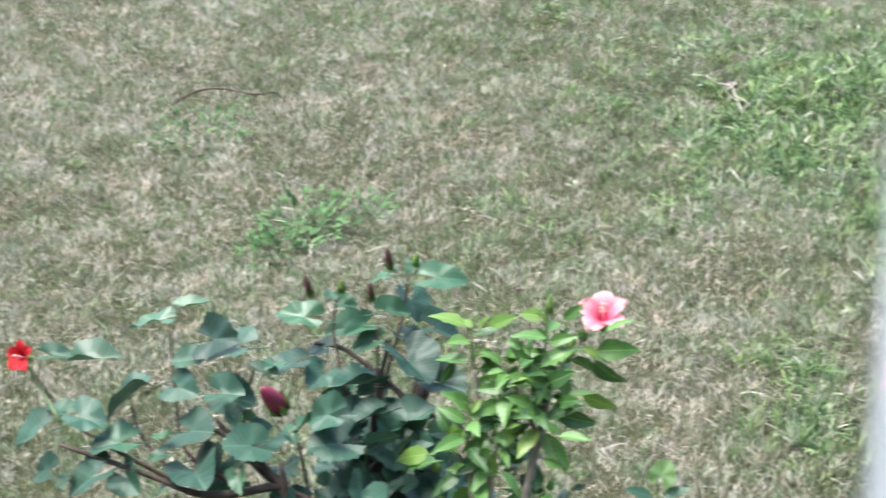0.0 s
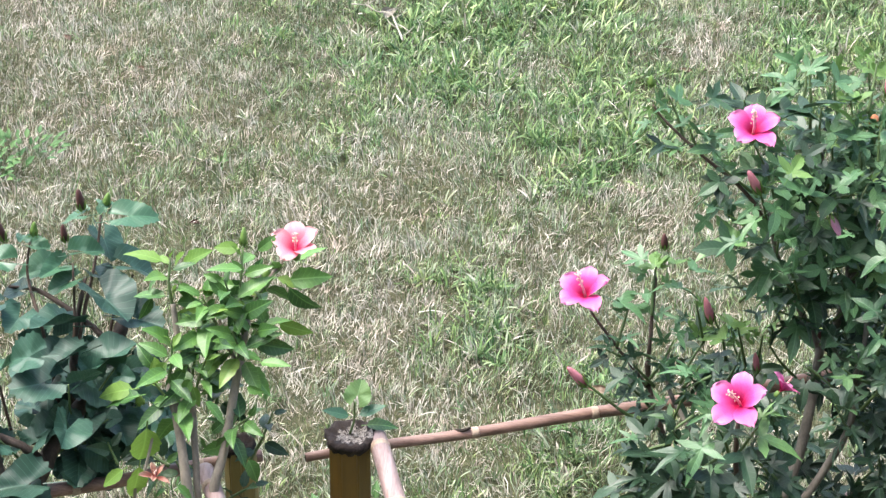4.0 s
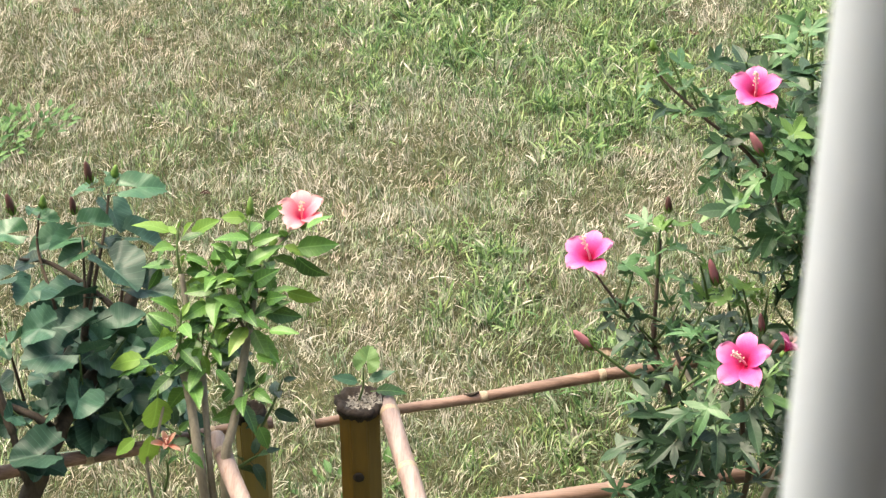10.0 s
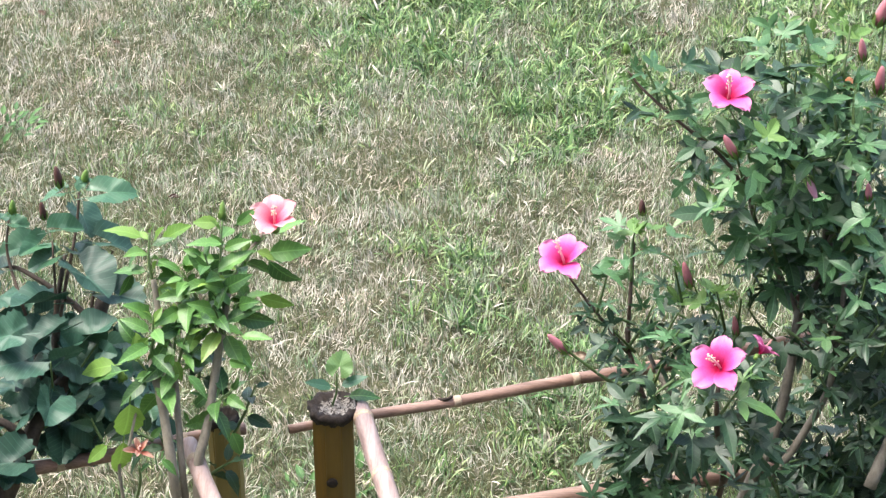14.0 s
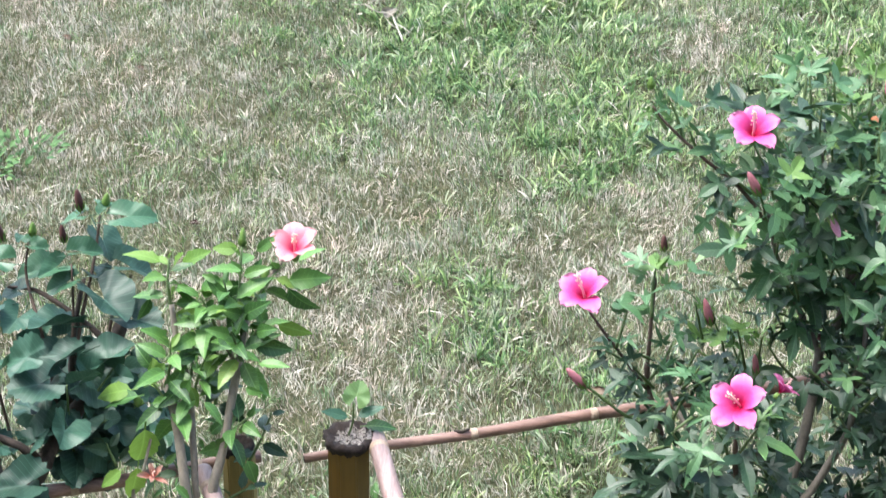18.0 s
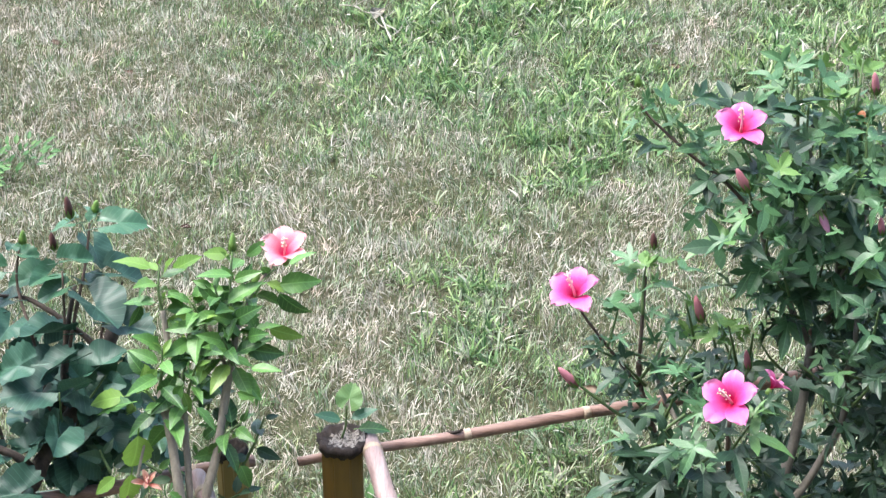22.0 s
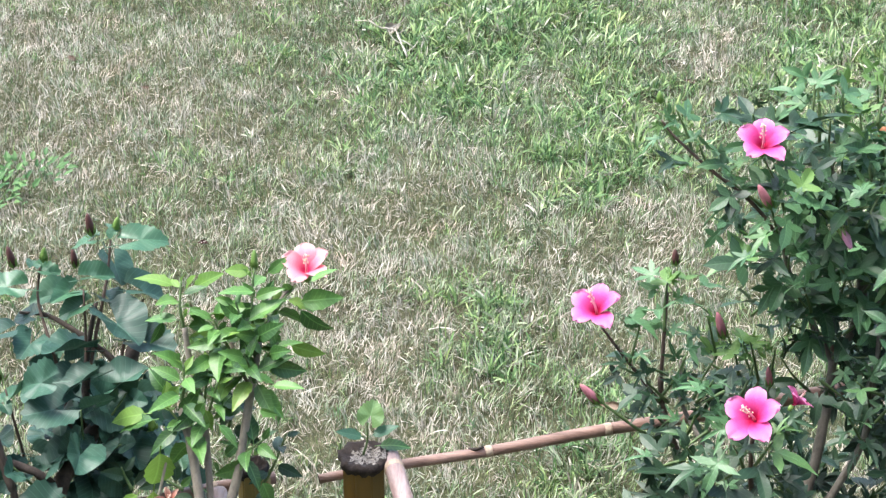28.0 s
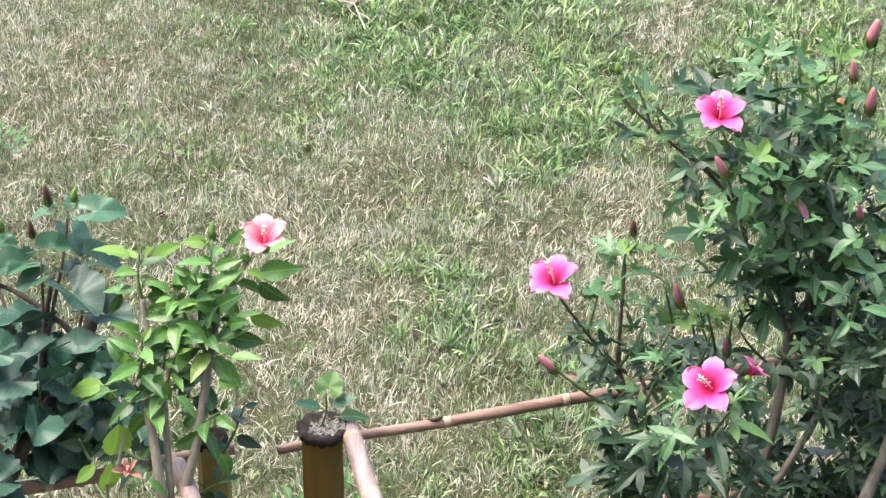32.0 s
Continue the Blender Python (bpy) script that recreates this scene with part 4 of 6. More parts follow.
fence = thing("bamboo_fence", (-0.19, 2.87, 0.0), "low weathered bamboo fence on an amber wooden post", "fence", "fence sections")
top = (-0.186, 2.880, 0.447)
post = octagon_post(fence, top, 0.074, POST_WOOD, 0.42, "glossy amber-brown wooden post")
crust(post, top, 0.079, CRUST, 1, "black crumbling post top with pale lichen", LICHEN)
part("knot", lathe([(0.009, -0.004), (0.011, 0.0), (0.005, 0.0015)], 9), DARK_ROT, post, "dark knot", Matrix.Translation((-0.189, 2.838, 0.300)) @ rise((0, -1, 0)))
bamboo(fence, (-0.267, 2.869, 0.400), (1.119, 3.281, 0.400), 0.0088, 0.0165, (0.222, 0.385, 0.56, 0.73, 0.9), BAMBOO, "upper_rail", "weathered reddish bamboo rail")
bamboo(fence, (-0.180, 2.935, 0.120), (1.143, 3.212, 0.120), 0.014, 0.02, (0.12, 0.36, 0.6, 0.85), BAMBOO, "lower_rail", "weathered bamboo rail")
bamboo(fence, (-0.138, 2.897, 0.430), (0.005, 2.275, 0.430), 0.0175, 0.0185, (0.06, 0.33, 0.66), BAMBOO_PALE, "side_rail", "pale pinkish bamboo rail")
part("scar", tube(curve_points([(0.006, 2.955, 0.405), (0.020, 2.950, 0.410), (0.034, 2.955, 0.413)], 4), taper(0.004, 0.002), 6, 0.4), DARK_ROT, fence, "black scar on the cane")

fence_b = thing("bamboo_fence", (-0.4, 2.85, 0.0), "low bamboo fence on a short olive post behind the shrubs", "fence", "fence sections")
top_b = (-0.382, 2.840, 0.450)
post_b = octagon_post(fence_b, top_b, 0.056, POST_OLIVE, 0.2, "olive-brown wooden post")
crust(post_b, top_b, 0.05, DARK_ROT, 5, "dark rotten post top")
bamboo(fence_b, (-0.348, 2.873, 0.400), (-1.413, 2.516, 0.400), 0.0115, 0.016, (0.1, 0.3, 0.5, 0.7), BAMBOO, "upper_rail", "weathered bamboo rail")
bamboo(fence_b, (-0.366, 2.919, 0.120), (-1.491, 2.558, 0.120), 0.0125, 0.016, (0.2, 0.4, 0.6), BAMBOO, "lower_rail", "weathered bamboo rail")
bamboo(fence_b, (-0.439, 2.785, 0.430), (-0.254, 2.275, 0.430), 0.016, 0.0175, (0.1, 0.45, 0.8), BAMBOO_PALE, "side_rail", "pale bamboo rail")

sprout = thing("seedling", top, "small seedling growing from the rotten post top", "seedling")
part("stem", tube(curve_points([Vector(top), (-0.178, 2.885, 0.475), (-0.177, 2.885, 0.515)], 4), taper(0.0025, 0.0015), 6), STEM_GREEN, sprout)
leaf(sprout, "seedling", (-0.180, 2.885, 0.488), (-0.164, 2.925, 0.537), (0.1, -0.6, 1), "bright yellow-green leaf")
leaf(sprout, "seedling_side", (-0.180, 2.880, 0.484), (-0.234, 2.870, 0.503), (0, -0.4, 1))
leaf(sprout, "seedling_side", (-0.176, 2.890, 0.479), (-0.120, 2.900, 0.495), (0, -0.4, 1))
leaf(sprout, "ovate", (-0.166, 2.900, 0.452), (-0.100, 2.900, 0.452), (0, -0.4, 1))
# ---- dark-leaved hibiscus ----
dark = thing("hibiscus_shrub", (-0.93, 2.72, 0.0), "gnarled hibiscus with dull dark rounded leaves and red buds", "shrub", "hibiscus shrubs")
trunk = curve_points([(-0.93, 2.72, -0.05), (-0.769, 2.730, 0.352), (-0.718, 2.760, 0.455), (-0.661, 2.850, 0.527), (-0.617, 2.930, 0.584), (-0.595, 3.000, 0.631)], 6)
part("trunk", tube(trunk, taper(0.018, 0.011), 10, 0.5, 2), BARK_DARK, dark, "dark gnarled trunk")
for a, b, c, d, r in (
    ((-0.718, 2.760, 0.455), (-0.752, 2.750, 0.500), (-0.835, 2.750, 0.548), (-0.936, 2.800, 0.622), 0.009),
    ((-0.661, 2.850, 0.527), (-0.679, 2.880, 0.568), (-0.684, 2.950, 0.620), (-0.669, 3.000, 0.698), 0.008),
    ((-0.769, 2.730, 0.352), (-0.781, 2.720, 0.410), (-0.787, 2.720, 0.485), (-0.808, 2.740, 0.591), 0.01),
    ((-0.787, 2.720, 0.485), (-0.811, 2.740, 0.541), (-0.872, 2.760, 0.595), (-0.955, 2.800, 0.610), 0.008),
    ((-0.811, 2.740, 0.541), (-0.933, 2.700, 0.537), (-1.031, 2.700, 0.567), (-1.199, 2.720, 0.601), 0.008),
    ((-0.617, 2.930, 0.584), (-0.655, 2.960, 0.614), (-0.750, 3.000, 0.662), (-0.811, 3.000, 0.674), 0.007),
):
    part("branch", tube(curve_points([a, b, c, d], 5), taper(r, r * 0.45), 8, 0.4, 3), BARK_DARK, dark)
for pts, r0, r1 in (
    ([(-0.644, 3.060, 0.792), (-0.654, 3.030, 0.720), (-0.677, 2.940, 0.604), (-0.687, 2.870, 0.501)], 0.0022, 0.0045),
    ([(-0.769, 3.020, 0.757), (-0.774, 3.000, 0.691), (-0.737, 2.930, 0.607), (-0.706, 2.860, 0.494)], 0.0020, 0.0045),
    ([(-0.685, 2.980, 0.736), (-0.684, 2.950, 0.646), (-0.685, 2.900, 0.530)], 0.0020, 0.0040),
    ([(-0.586, 3.020, 0.692), (-0.620, 2.980, 0.630), (-0.632, 2.920, 0.519)], 0.0020, 0.0040),
    ([(-0.888, 2.900, 0.693), (-0.913, 2.870, 0.590), (-0.867, 2.820, 0.515), (-0.794, 2.800, 0.470), (-0.738, 2.840, 0.444)], 0.0020, 0.0045),
    ([(-0.810, 2.840, 0.614), (-0.793, 2.820, 0.531), (-0.779, 2.800, 0.471)], 0.0020, 0.0040),
    ([(-0.843, 2.740, 0.461), (-0.806, 2.770, 0.491), (-0.840, 2.800, 0.530)], 0.0020, 0.0030),
    ([(-1.056, 2.930, 0.732), (-1.031, 2.860, 0.641), (-0.991, 2.780, 0.566), (-0.889, 2.740, 0.533)], 0.0020, 0.0045),
    ([(-1.276, 2.820, 0.679), (-1.210, 2.790, 0.610), (-1.105, 2.750, 0.575), (-0.983, 2.740, 0.523)], 0.0020, 0.0045),
    ([(-1.101, 2.820, 0.648), (-1.072, 2.780, 0.594), (-1.014, 2.750, 0.549)], 0.0020, 0.0040),
):
    part("twig", tube(curve_points(pts, 5), taper(r0, r1), 6, 0.2, 5), STEM_BROWN, dark)
shoot(dark, (-0.701, 2.780, 0.465), (-0.607, 2.800, 0.525), "round", 5, 0.092, young=0)
shoot(dark, (-0.657, 2.840, 0.497), (-0.600, 2.860, 0.594), "round", 4, 0.092, young=0)
shoot(dark, (-0.673, 2.800, 0.476), (-0.666, 2.780, 0.611), "round", 3, 0.092, young=0)
shoot(dark, (-0.730, 2.750, 0.425), (-0.781, 2.720, 0.533), "round", 4, 0.085, young=0)
shoot(dark, (-0.689, 2.820, 0.449), (-0.630, 2.820, 0.423), "round", 4, 0.08, young=0)
broad_leaf(dark, (-0.689, 3.060, 0.785), 0.068, 170, "round_young")
broad_leaf(dark, (-0.588, 3.050, 0.794), 0.093, 15, "round_young")
broad_leaf(dark, (-0.647, 3.080, 0.725), 0.078, -60, "round")
broad_leaf(dark, (-0.633, 3.070, 0.799), 0.040, 70, "round_young")
broad_leaf(dark, (-0.652, 3.080, 0.805), 0.031, 110, "round_young")
broad_leaf(dark, (-0.831, 3.000, 0.721), 0.092, 185, "round_young")
broad_leaf(dark, (-0.763, 3.020, 0.745), 0.054, 0, "round_young")
broad_leaf(dark, (-0.782, 3.030, 0.757), 0.040, 100, "round_young")
broad_leaf(dark, (-0.718, 2.990, 0.717), 0.072, 240, "round_young")
broad_leaf(dark, (-0.667, 3.000, 0.748), 0.067, 20, "round_young")
broad_leaf(dark, (-0.696, 2.970, 0.699), 0.068, 200, "round_young")
broad_leaf(dark, (-0.759, 3.040, 0.686), 0.074, 200, "round")
broad_leaf(dark, (-0.649, 3.020, 0.683), 0.066, -30, "round")
broad_leaf(dark, (-0.589, 3.040, 0.692), 0.085, 10, "round")
broad_leaf(dark, (-0.710, 2.920, 0.637), 0.100, 215, "round")
broad_leaf(dark, (-0.627, 2.950, 0.672), 0.111, -40, "round")
broad_leaf(dark, (-0.575, 2.960, 0.626), 0.096, -15, "round")
broad_leaf(dark, (-0.837, 2.930, 0.662), 0.087, 200, "round")
broad_leaf(dark, (-0.781, 2.930, 0.645), 0.072, 255, "round")
broad_leaf(dark, (-0.792, 2.990, 0.666), 0.059, 160, "round")
broad_leaf(dark, (-0.928, 2.900, 0.709), 0.102, 175, "round")
broad_leaf(dark, (-0.873, 2.880, 0.676), 0.060, 160, "round_young")
broad_leaf(dark, (-0.928, 2.860, 0.632), 0.086, -10, "round")
broad_leaf(dark, (-0.911, 2.860, 0.582), 0.059, 30, "round_young")
broad_leaf(dark, (-0.862, 2.820, 0.564), 0.095, 240, "round")
broad_leaf(dark, (-0.789, 2.840, 0.600), 0.081, 60, "round_young")
broad_leaf(dark, (-0.804, 2.800, 0.602), 0.041, -60, "round_young")
broad_leaf(dark, (-0.723, 2.880, 0.591), 0.081, 200, "round")
broad_leaf(dark, (-0.635, 2.900, 0.576), 0.098, -70, "round")
broad_leaf(dark, (-0.718, 2.840, 0.551), 0.069, -90, "round")
broad_leaf(dark, (-0.746, 2.800, 0.568), 0.064, 200, "round_young")
broad_leaf(dark, (-0.928, 2.780, 0.540), 0.086, 250, "round")
broad_leaf(dark, (-0.813, 2.780, 0.545), 0.067, -50, "round")
broad_leaf(dark, (-0.791, 2.760, 0.484), 0.069, 210, "round")
broad_leaf(dark, (-0.904, 2.740, 0.502), 0.088, 190, "round_young")
broad_leaf(dark, (-0.853, 2.720, 0.457), 0.092, 225, "round")
broad_leaf(dark, (-0.881, 2.700, 0.402), 0.072, 250, "round")
broad_leaf(dark, (-0.746, 2.800, 0.495), 0.060, 0, "round")
broad_leaf(dark, (-0.748, 2.720, 0.416), 0.092, -10, "round")
broad_leaf(dark, (-0.596, 2.840, 0.457), 0.077, -70, "round")
broad_leaf(dark, (-0.569, 2.850, 0.419), 0.070, -60, "round")
broad_leaf(dark, (-0.657, 2.820, 0.424), 0.073, -80, "round")
broad_leaf(dark, (-0.690, 2.800, 0.418), 0.058, 240, "round")
broad_leaf(dark, (-0.514, 2.860, 0.465), 0.054, -40, "round")
broad_leaf(dark, (-0.628, 2.880, 0.471), 0.071, -30, "round")
broad_leaf(dark, (-0.548, 2.900, 0.474), 0.059, -60, "round")
broad_leaf(dark, (-0.927, 2.700, 0.437), 0.058, 170, "round")
broad_leaf(dark, (-0.830, 2.780, 0.483), 0.046, 60, "round_young")
broad_leaf(dark, (-0.618, 2.800, 0.415), 0.065, -100, "round")
broad_leaf(dark, (-0.696, 2.860, 0.495), 0.070, 200, "round")
broad_leaf(dark, (-0.658, 2.870, 0.539), 0.065, -90, "round")
broad_leaf(dark, (-1.250, 2.800, 0.691), 0.068, 10, "round_young")
broad_leaf(dark, (-1.175, 2.850, 0.693), 0.096, 15, "round_young")
broad_leaf(dark, (-1.078, 2.920, 0.736), 0.089, 190, "round_young")
broad_leaf(dark, (-1.020, 2.950, 0.758), 0.071, 20, "round_young")
broad_leaf(dark, (-0.958, 2.900, 0.723), 0.094, -5, "round")
broad_leaf(dark, (-1.007, 2.880, 0.690), 0.059, 200, "round")
broad_leaf(dark, (-1.101, 2.820, 0.642), 0.106, 195, "round")
broad_leaf(dark, (-1.013, 2.840, 0.655), 0.074, -30, "round")
broad_leaf(dark, (-1.164, 2.760, 0.631), 0.081, -15, "round")
broad_leaf(dark, (-1.216, 2.780, 0.627), 0.061, 160, "round")
broad_leaf(dark, (-1.253, 2.740, 0.600), 0.089, 190, "round")
broad_leaf(dark, (-1.098, 2.740, 0.596), 0.094, 205, "round")
broad_leaf(dark, (-1.016, 2.740, 0.620), 0.044, 100, "round_young")
broad_leaf(dark, (-1.014, 2.720, 0.595), 0.049, 200, "round_young")
broad_leaf(dark, (-0.975, 2.780, 0.606), 0.096, -20, "round")
broad_leaf(dark, (-0.957, 2.720, 0.557), 0.108, -60, "round")
broad_leaf(dark, (-1.127, 2.680, 0.561), 0.102, 200, "round")
broad_leaf(dark, (-1.174, 2.680, 0.554), 0.045, 120, "round_young")
broad_leaf(dark, (-1.071, 2.700, 0.551), 0.074, -50, "round")
broad_leaf(dark, (-0.925, 2.820, 0.662), 0.071, -10, "round")
broad_leaf(dark, (-0.904, 2.800, 0.626), 0.049, -60, "round_young")
broad_leaf(dark, (-0.869, 2.760, 0.601), 0.088, 200, "round")
broad_leaf(dark, (-0.876, 2.720, 0.560), 0.059, -70, "round_young")
broad_leaf(dark, (-0.850, 2.860, 0.692), 0.058, 110, "round_young")
broad_leaf(dark, (-1.208, 2.680, 0.570), 0.063, 170, "round")
broad_leaf(dark, (-0.997, 2.700, 0.549), 0.055, 120, "round")
broad_leaf(dark, (-0.721, 2.800, 0.592), 0.100, 200, "round")
broad_leaf(dark, (-0.644, 2.850, 0.558), 0.101, -20, "round")
broad_leaf(dark, (-0.663, 2.780, 0.437), 0.079, -80, "round")
broad_leaf(dark, (-0.626, 2.800, 0.447), 0.068, -60, "round")
broad_leaf(dark, (-0.710, 2.800, 0.508), 0.079, 190, "round")
broad_leaf(dark, (-0.737, 2.700, 0.448), 0.100, 190, "round")
broad_leaf(dark, (-0.577, 2.860, 0.540), 0.068, 0, "round")
broad_leaf(dark, (-0.530, 2.840, 0.455), 0.068, -40, "round")
broad_leaf(dark, (-0.599, 2.840, 0.480), 0.079, -60, "round")
broad_leaf(dark, (-0.678, 2.850, 0.618), 0.089, 200, "round")
broad_leaf(dark, (-0.740, 2.820, 0.638), 0.078, 180, "round")
broad_leaf(dark, (-0.605, 2.880, 0.599), 0.090, 20, "round")
broad_leaf(dark, (-0.515, 2.830, 0.478), 0.075, -70, "round_young")
# shaded leaves behind the trunk
for c in (
    (-0.738, 2.960, 0.424), (-0.705, 3.000, 0.385), (-0.658, 2.980, 0.374), (-0.620, 3.000, 0.349),
    (-0.717, 2.940, 0.361), (-0.672, 2.920, 0.338), (-0.633, 2.940, 0.325), (-0.600, 3.020, 0.375),
    (-0.668, 3.000, 0.438), (-0.710, 3.000, 0.462), (-0.569, 2.950, 0.334), (-0.749, 2.990, 0.493),
    (-0.757, 2.900, 0.426), (-0.628, 3.020, 0.440),
):
    shoot(dark, c, Vector(c) + Vector((rng.uniform(-0.05, 0.05), 0.03, 0.06)), "round", 6, 0.078, young=0, joined=True)
bud(dark, (-0.677, 3.060, 0.797), (-0.682, 3.060, 0.846), BUD_DARK, 0.15, "dark maroon closed bud")
bud(dark, (-0.706, 3.030, 0.748), (-0.709, 3.030, 0.789), BUD_DARK, 0.15, "dark brown closed bud")
bud(dark, (-0.640, 3.080, 0.795), (-0.631, 3.080, 0.828), CALYX, 0.2, "green closed bud")
bud(dark, (-0.761, 3.020, 0.767), (-0.757, 3.020, 0.798), CALYX, 0.2, "green closed bud")
bud(dark, (-0.804, 2.980, 0.776), (-0.812, 2.980, 0.823), BUD_DARK, 0.15, "dark maroon closed bud")
bud(dark, (-0.810, 2.800, 0.650), (-0.840, 2.773, 0.717), BUD_RED, 0.22, "rolled crimson flower bud")
flower(dark, (-1.286, 2.800, 0.723), (-0.35, -0.75, 0.5), 0.062, PETAL_RED, 0.3, 0.7, "half-open scarlet flower")
part("twig", tube(curve_points([(-1.196, 2.730, 0.642), (-1.261, 2.800, 0.667), (-1.281, 2.810, 0.701)], 4), taper(0.004, 0.0025), 6), STEM_GREEN, dark)

# ---- bright-leaved hibiscus with a peach flower ----
bright = thing("hibiscus_shrub", (-0.41, 2.68, 0.0), "upright hibiscus with bright green pointed leaves and a peach flower", "shrub", "hibiscus shrubs")
for pts, r0, r1, name in (
    ([(-0.41, 2.68, -0.05), (-0.416, 2.700, 0.388), (-0.396, 2.740, 0.507), (-0.371, 2.820, 0.644), (-0.358, 2.870, 0.718)], 0.0105, 0.0055, "main_stem"),
    ([(-0.43, 2.68, -0.05), (-0.453, 2.690, 0.396), (-0.471, 2.740, 0.537), (-0.491, 2.780, 0.623)], 0.0095, 0.008, "stem"),
    ([(-0.42, 2.69, -0.05), (-0.439, 2.700, 0.388), (-0.448, 2.750, 0.512), (-0.458, 2.800, 0.598), (-0.481, 2.840, 0.678), (-0.489, 2.860, 0.730)], 0.007, 0.005, "stem"),
    ([(-0.374, 2.820, 0.632), (-0.397, 2.840, 0.667), (-0.410, 2.860, 0.701)], 0.004, 0.003, "branch"),
    ([(-0.358, 2.870, 0.716), (-0.329, 2.910, 0.752), (-0.310, 2.930, 0.769), (-0.300, 2.950, 0.777)], 0.0042, 0.0025, "branch"),
    ([(-0.47, 2.66, -0.05), (-0.541, 2.660, 0.419), (-0.522, 2.680, 0.514), (-0.508, 2.700, 0.572)], 0.0035, 0.0022, "stem"),
):
    part(name, tube(curve_points(pts, 6), taper(r0, r1), 8, 0.2, 4), BARK_GREY, bright, "smooth grey-brown stem")
part("cut_end", lathe([(0.0078, -0.002), (0.008, 0.001), (0.003, 0.003)], 8), NODE_PALE, bright, "pale pruned stem end", Matrix.Translation((-0.491, 2.780, 0.625)) @ rise((-0.1, -0.3, 1)))
shoot(bright, (-0.358, 2.870, 0.718), (-0.298, 2.930, 0.775), "ovate", 8, 0.082, young=0)
shoot(bright, (-0.366, 2.840, 0.678), (-0.369, 2.920, 0.821), "ovate", 10, 0.082, young=2)
shoot(bright, (-0.361, 2.840, 0.690), (-0.397, 2.860, 0.782), "ovate", 10, 0.085, young=0)
shoot(bright, (-0.490, 2.860, 0.724), (-0.494, 2.900, 0.804), "ovate", 8, 0.072, young=2)
shoot(bright, (-0.491, 2.780, 0.623), (-0.481, 2.780, 0.705), "ovate", 8, 0.078, young=2)
shoot(bright, (-0.458, 2.800, 0.598), (-0.448, 2.820, 0.680), "ovate", 9, 0.082, young=1)
shoot(bright, (-0.410, 2.850, 0.684), (-0.438, 2.860, 0.748), "ovate", 8, 0.082, young=0)
shoot(bright, (-0.369, 2.820, 0.644), (-0.324, 2.830, 0.720), "ovate", 8, 0.082, young=0)
shoot(bright, (-0.470, 2.760, 0.553), (-0.526, 2.780, 0.635), "ovate", 8, 0.082, young=2)
shoot(bright, (-0.386, 2.750, 0.536), (-0.350, 2.760, 0.565), "ovate", 8, 0.072, young=0)
shoot(bright, (-0.412, 2.830, 0.649), (-0.453, 2.840, 0.714), "ovate", 9, 0.082, young=1)
shoot(bright, (-0.367, 2.820, 0.632), (-0.380, 2.800, 0.716), "ovate", 9, 0.082, young=0)
shoot(bright, (-0.451, 2.780, 0.575), (-0.425, 2.780, 0.670), "ovate", 8, 0.078, young=1)
# low twigs in the darker lobed-shrub colour, standing in for shadowed leaves
for a, c, n in (((-0.361, 2.800, 0.438), (-0.317, 2.820, 0.536), 6), ((-0.461, 2.760, 0.392), (-0.489, 2.780, 0.453), 6), ((-0.401, 2.760, 0.380), (-0.348, 2.760, 0.418), 6),
                ((-0.497, 2.760, 0.455), (-0.548, 2.780, 0.478), 6), ((-0.419, 2.830, 0.541), (-0.403, 2.850, 0.588), 6), ((-0.587, 2.760, 0.455), (-0.607, 2.780, 0.490), 5)):
    shoot(bright, a, c, "ovate_lobed", n, 0.062, young=0)
leaf(bright, "ovate_young", (-0.501, 2.907, 0.782), (-0.575, 2.919, 0.806), (0.2, -0.3, 1.0), spin=0.1, wide=0.96)
leaf(bright, "ovate_young", (-0.486, 2.925, 0.765), (-0.422, 2.903, 0.811), (-0.0, -0.3, 1.0), spin=0.2, wide=1.01)
leaf(bright, "ovate_young", (-0.495, 2.924, 0.760), (-0.473, 2.907, 0.808), (-0.0, -0.7, 1.0), spin=-0.8, wide=1.10)
leaf(bright, "ovate", (-0.505, 2.894, 0.777), (-0.537, 2.872, 0.751), (-0.2, -0.7, 1.0), spin=0.6, wide=0.88)
leaf(bright, "ovate", (-0.525, 2.872, 0.744), (-0.544, 2.860, 0.688), (0.2, -0.7, 0.7), spin=-0.5, wide=0.96)
leaf(bright, "ovate", (-0.484, 2.883, 0.763), (-0.454, 2.867, 0.733), (-0.4, -0.3, 1.0), spin=-0.1, wide=1.24)
leaf(bright, "ovate_young", (-0.488, 2.857, 0.769), (-0.489, 2.880, 0.728), (0.3, -0.7, 1.0), spin=-0.0, wide=1.18)
leaf(bright, "ovate_young", (-0.367, 2.902, 0.819), (-0.422, 2.910, 0.811), (-0.2, -0.3, 1.0), spin=-0.6, wide=1.11)
leaf(bright, "ovate", (-0.352, 2.928, 0.796), (-0.309, 2.947, 0.817), (-0.2, -0.6, 1.0), spin=0.7, wide=1.10)
leaf(bright, "ovate", (-0.358, 2.879, 0.789), (-0.424, 2.858, 0.806), (-0.2, -0.5, 1.0), spin=0.4, wide=1.06)
leaf(bright, "ovate", (-0.358, 2.889, 0.762), (-0.413, 2.881, 0.732), (-0.2, -0.4, 1.0), spin=-0.8, wide=1.12)
leaf(bright, "ovate", (-0.355, 2.887, 0.766), (-0.333, 2.887, 0.803), (0.2, -0.8, 1.0), spin=0.2, wide=1.14)
leaf(bright, "ovate", (-0.381, 2.845, 0.746), (-0.434, 2.857, 0.784), (0.3, -0.8, 1.0), spin=-0.8, wide=0.99)
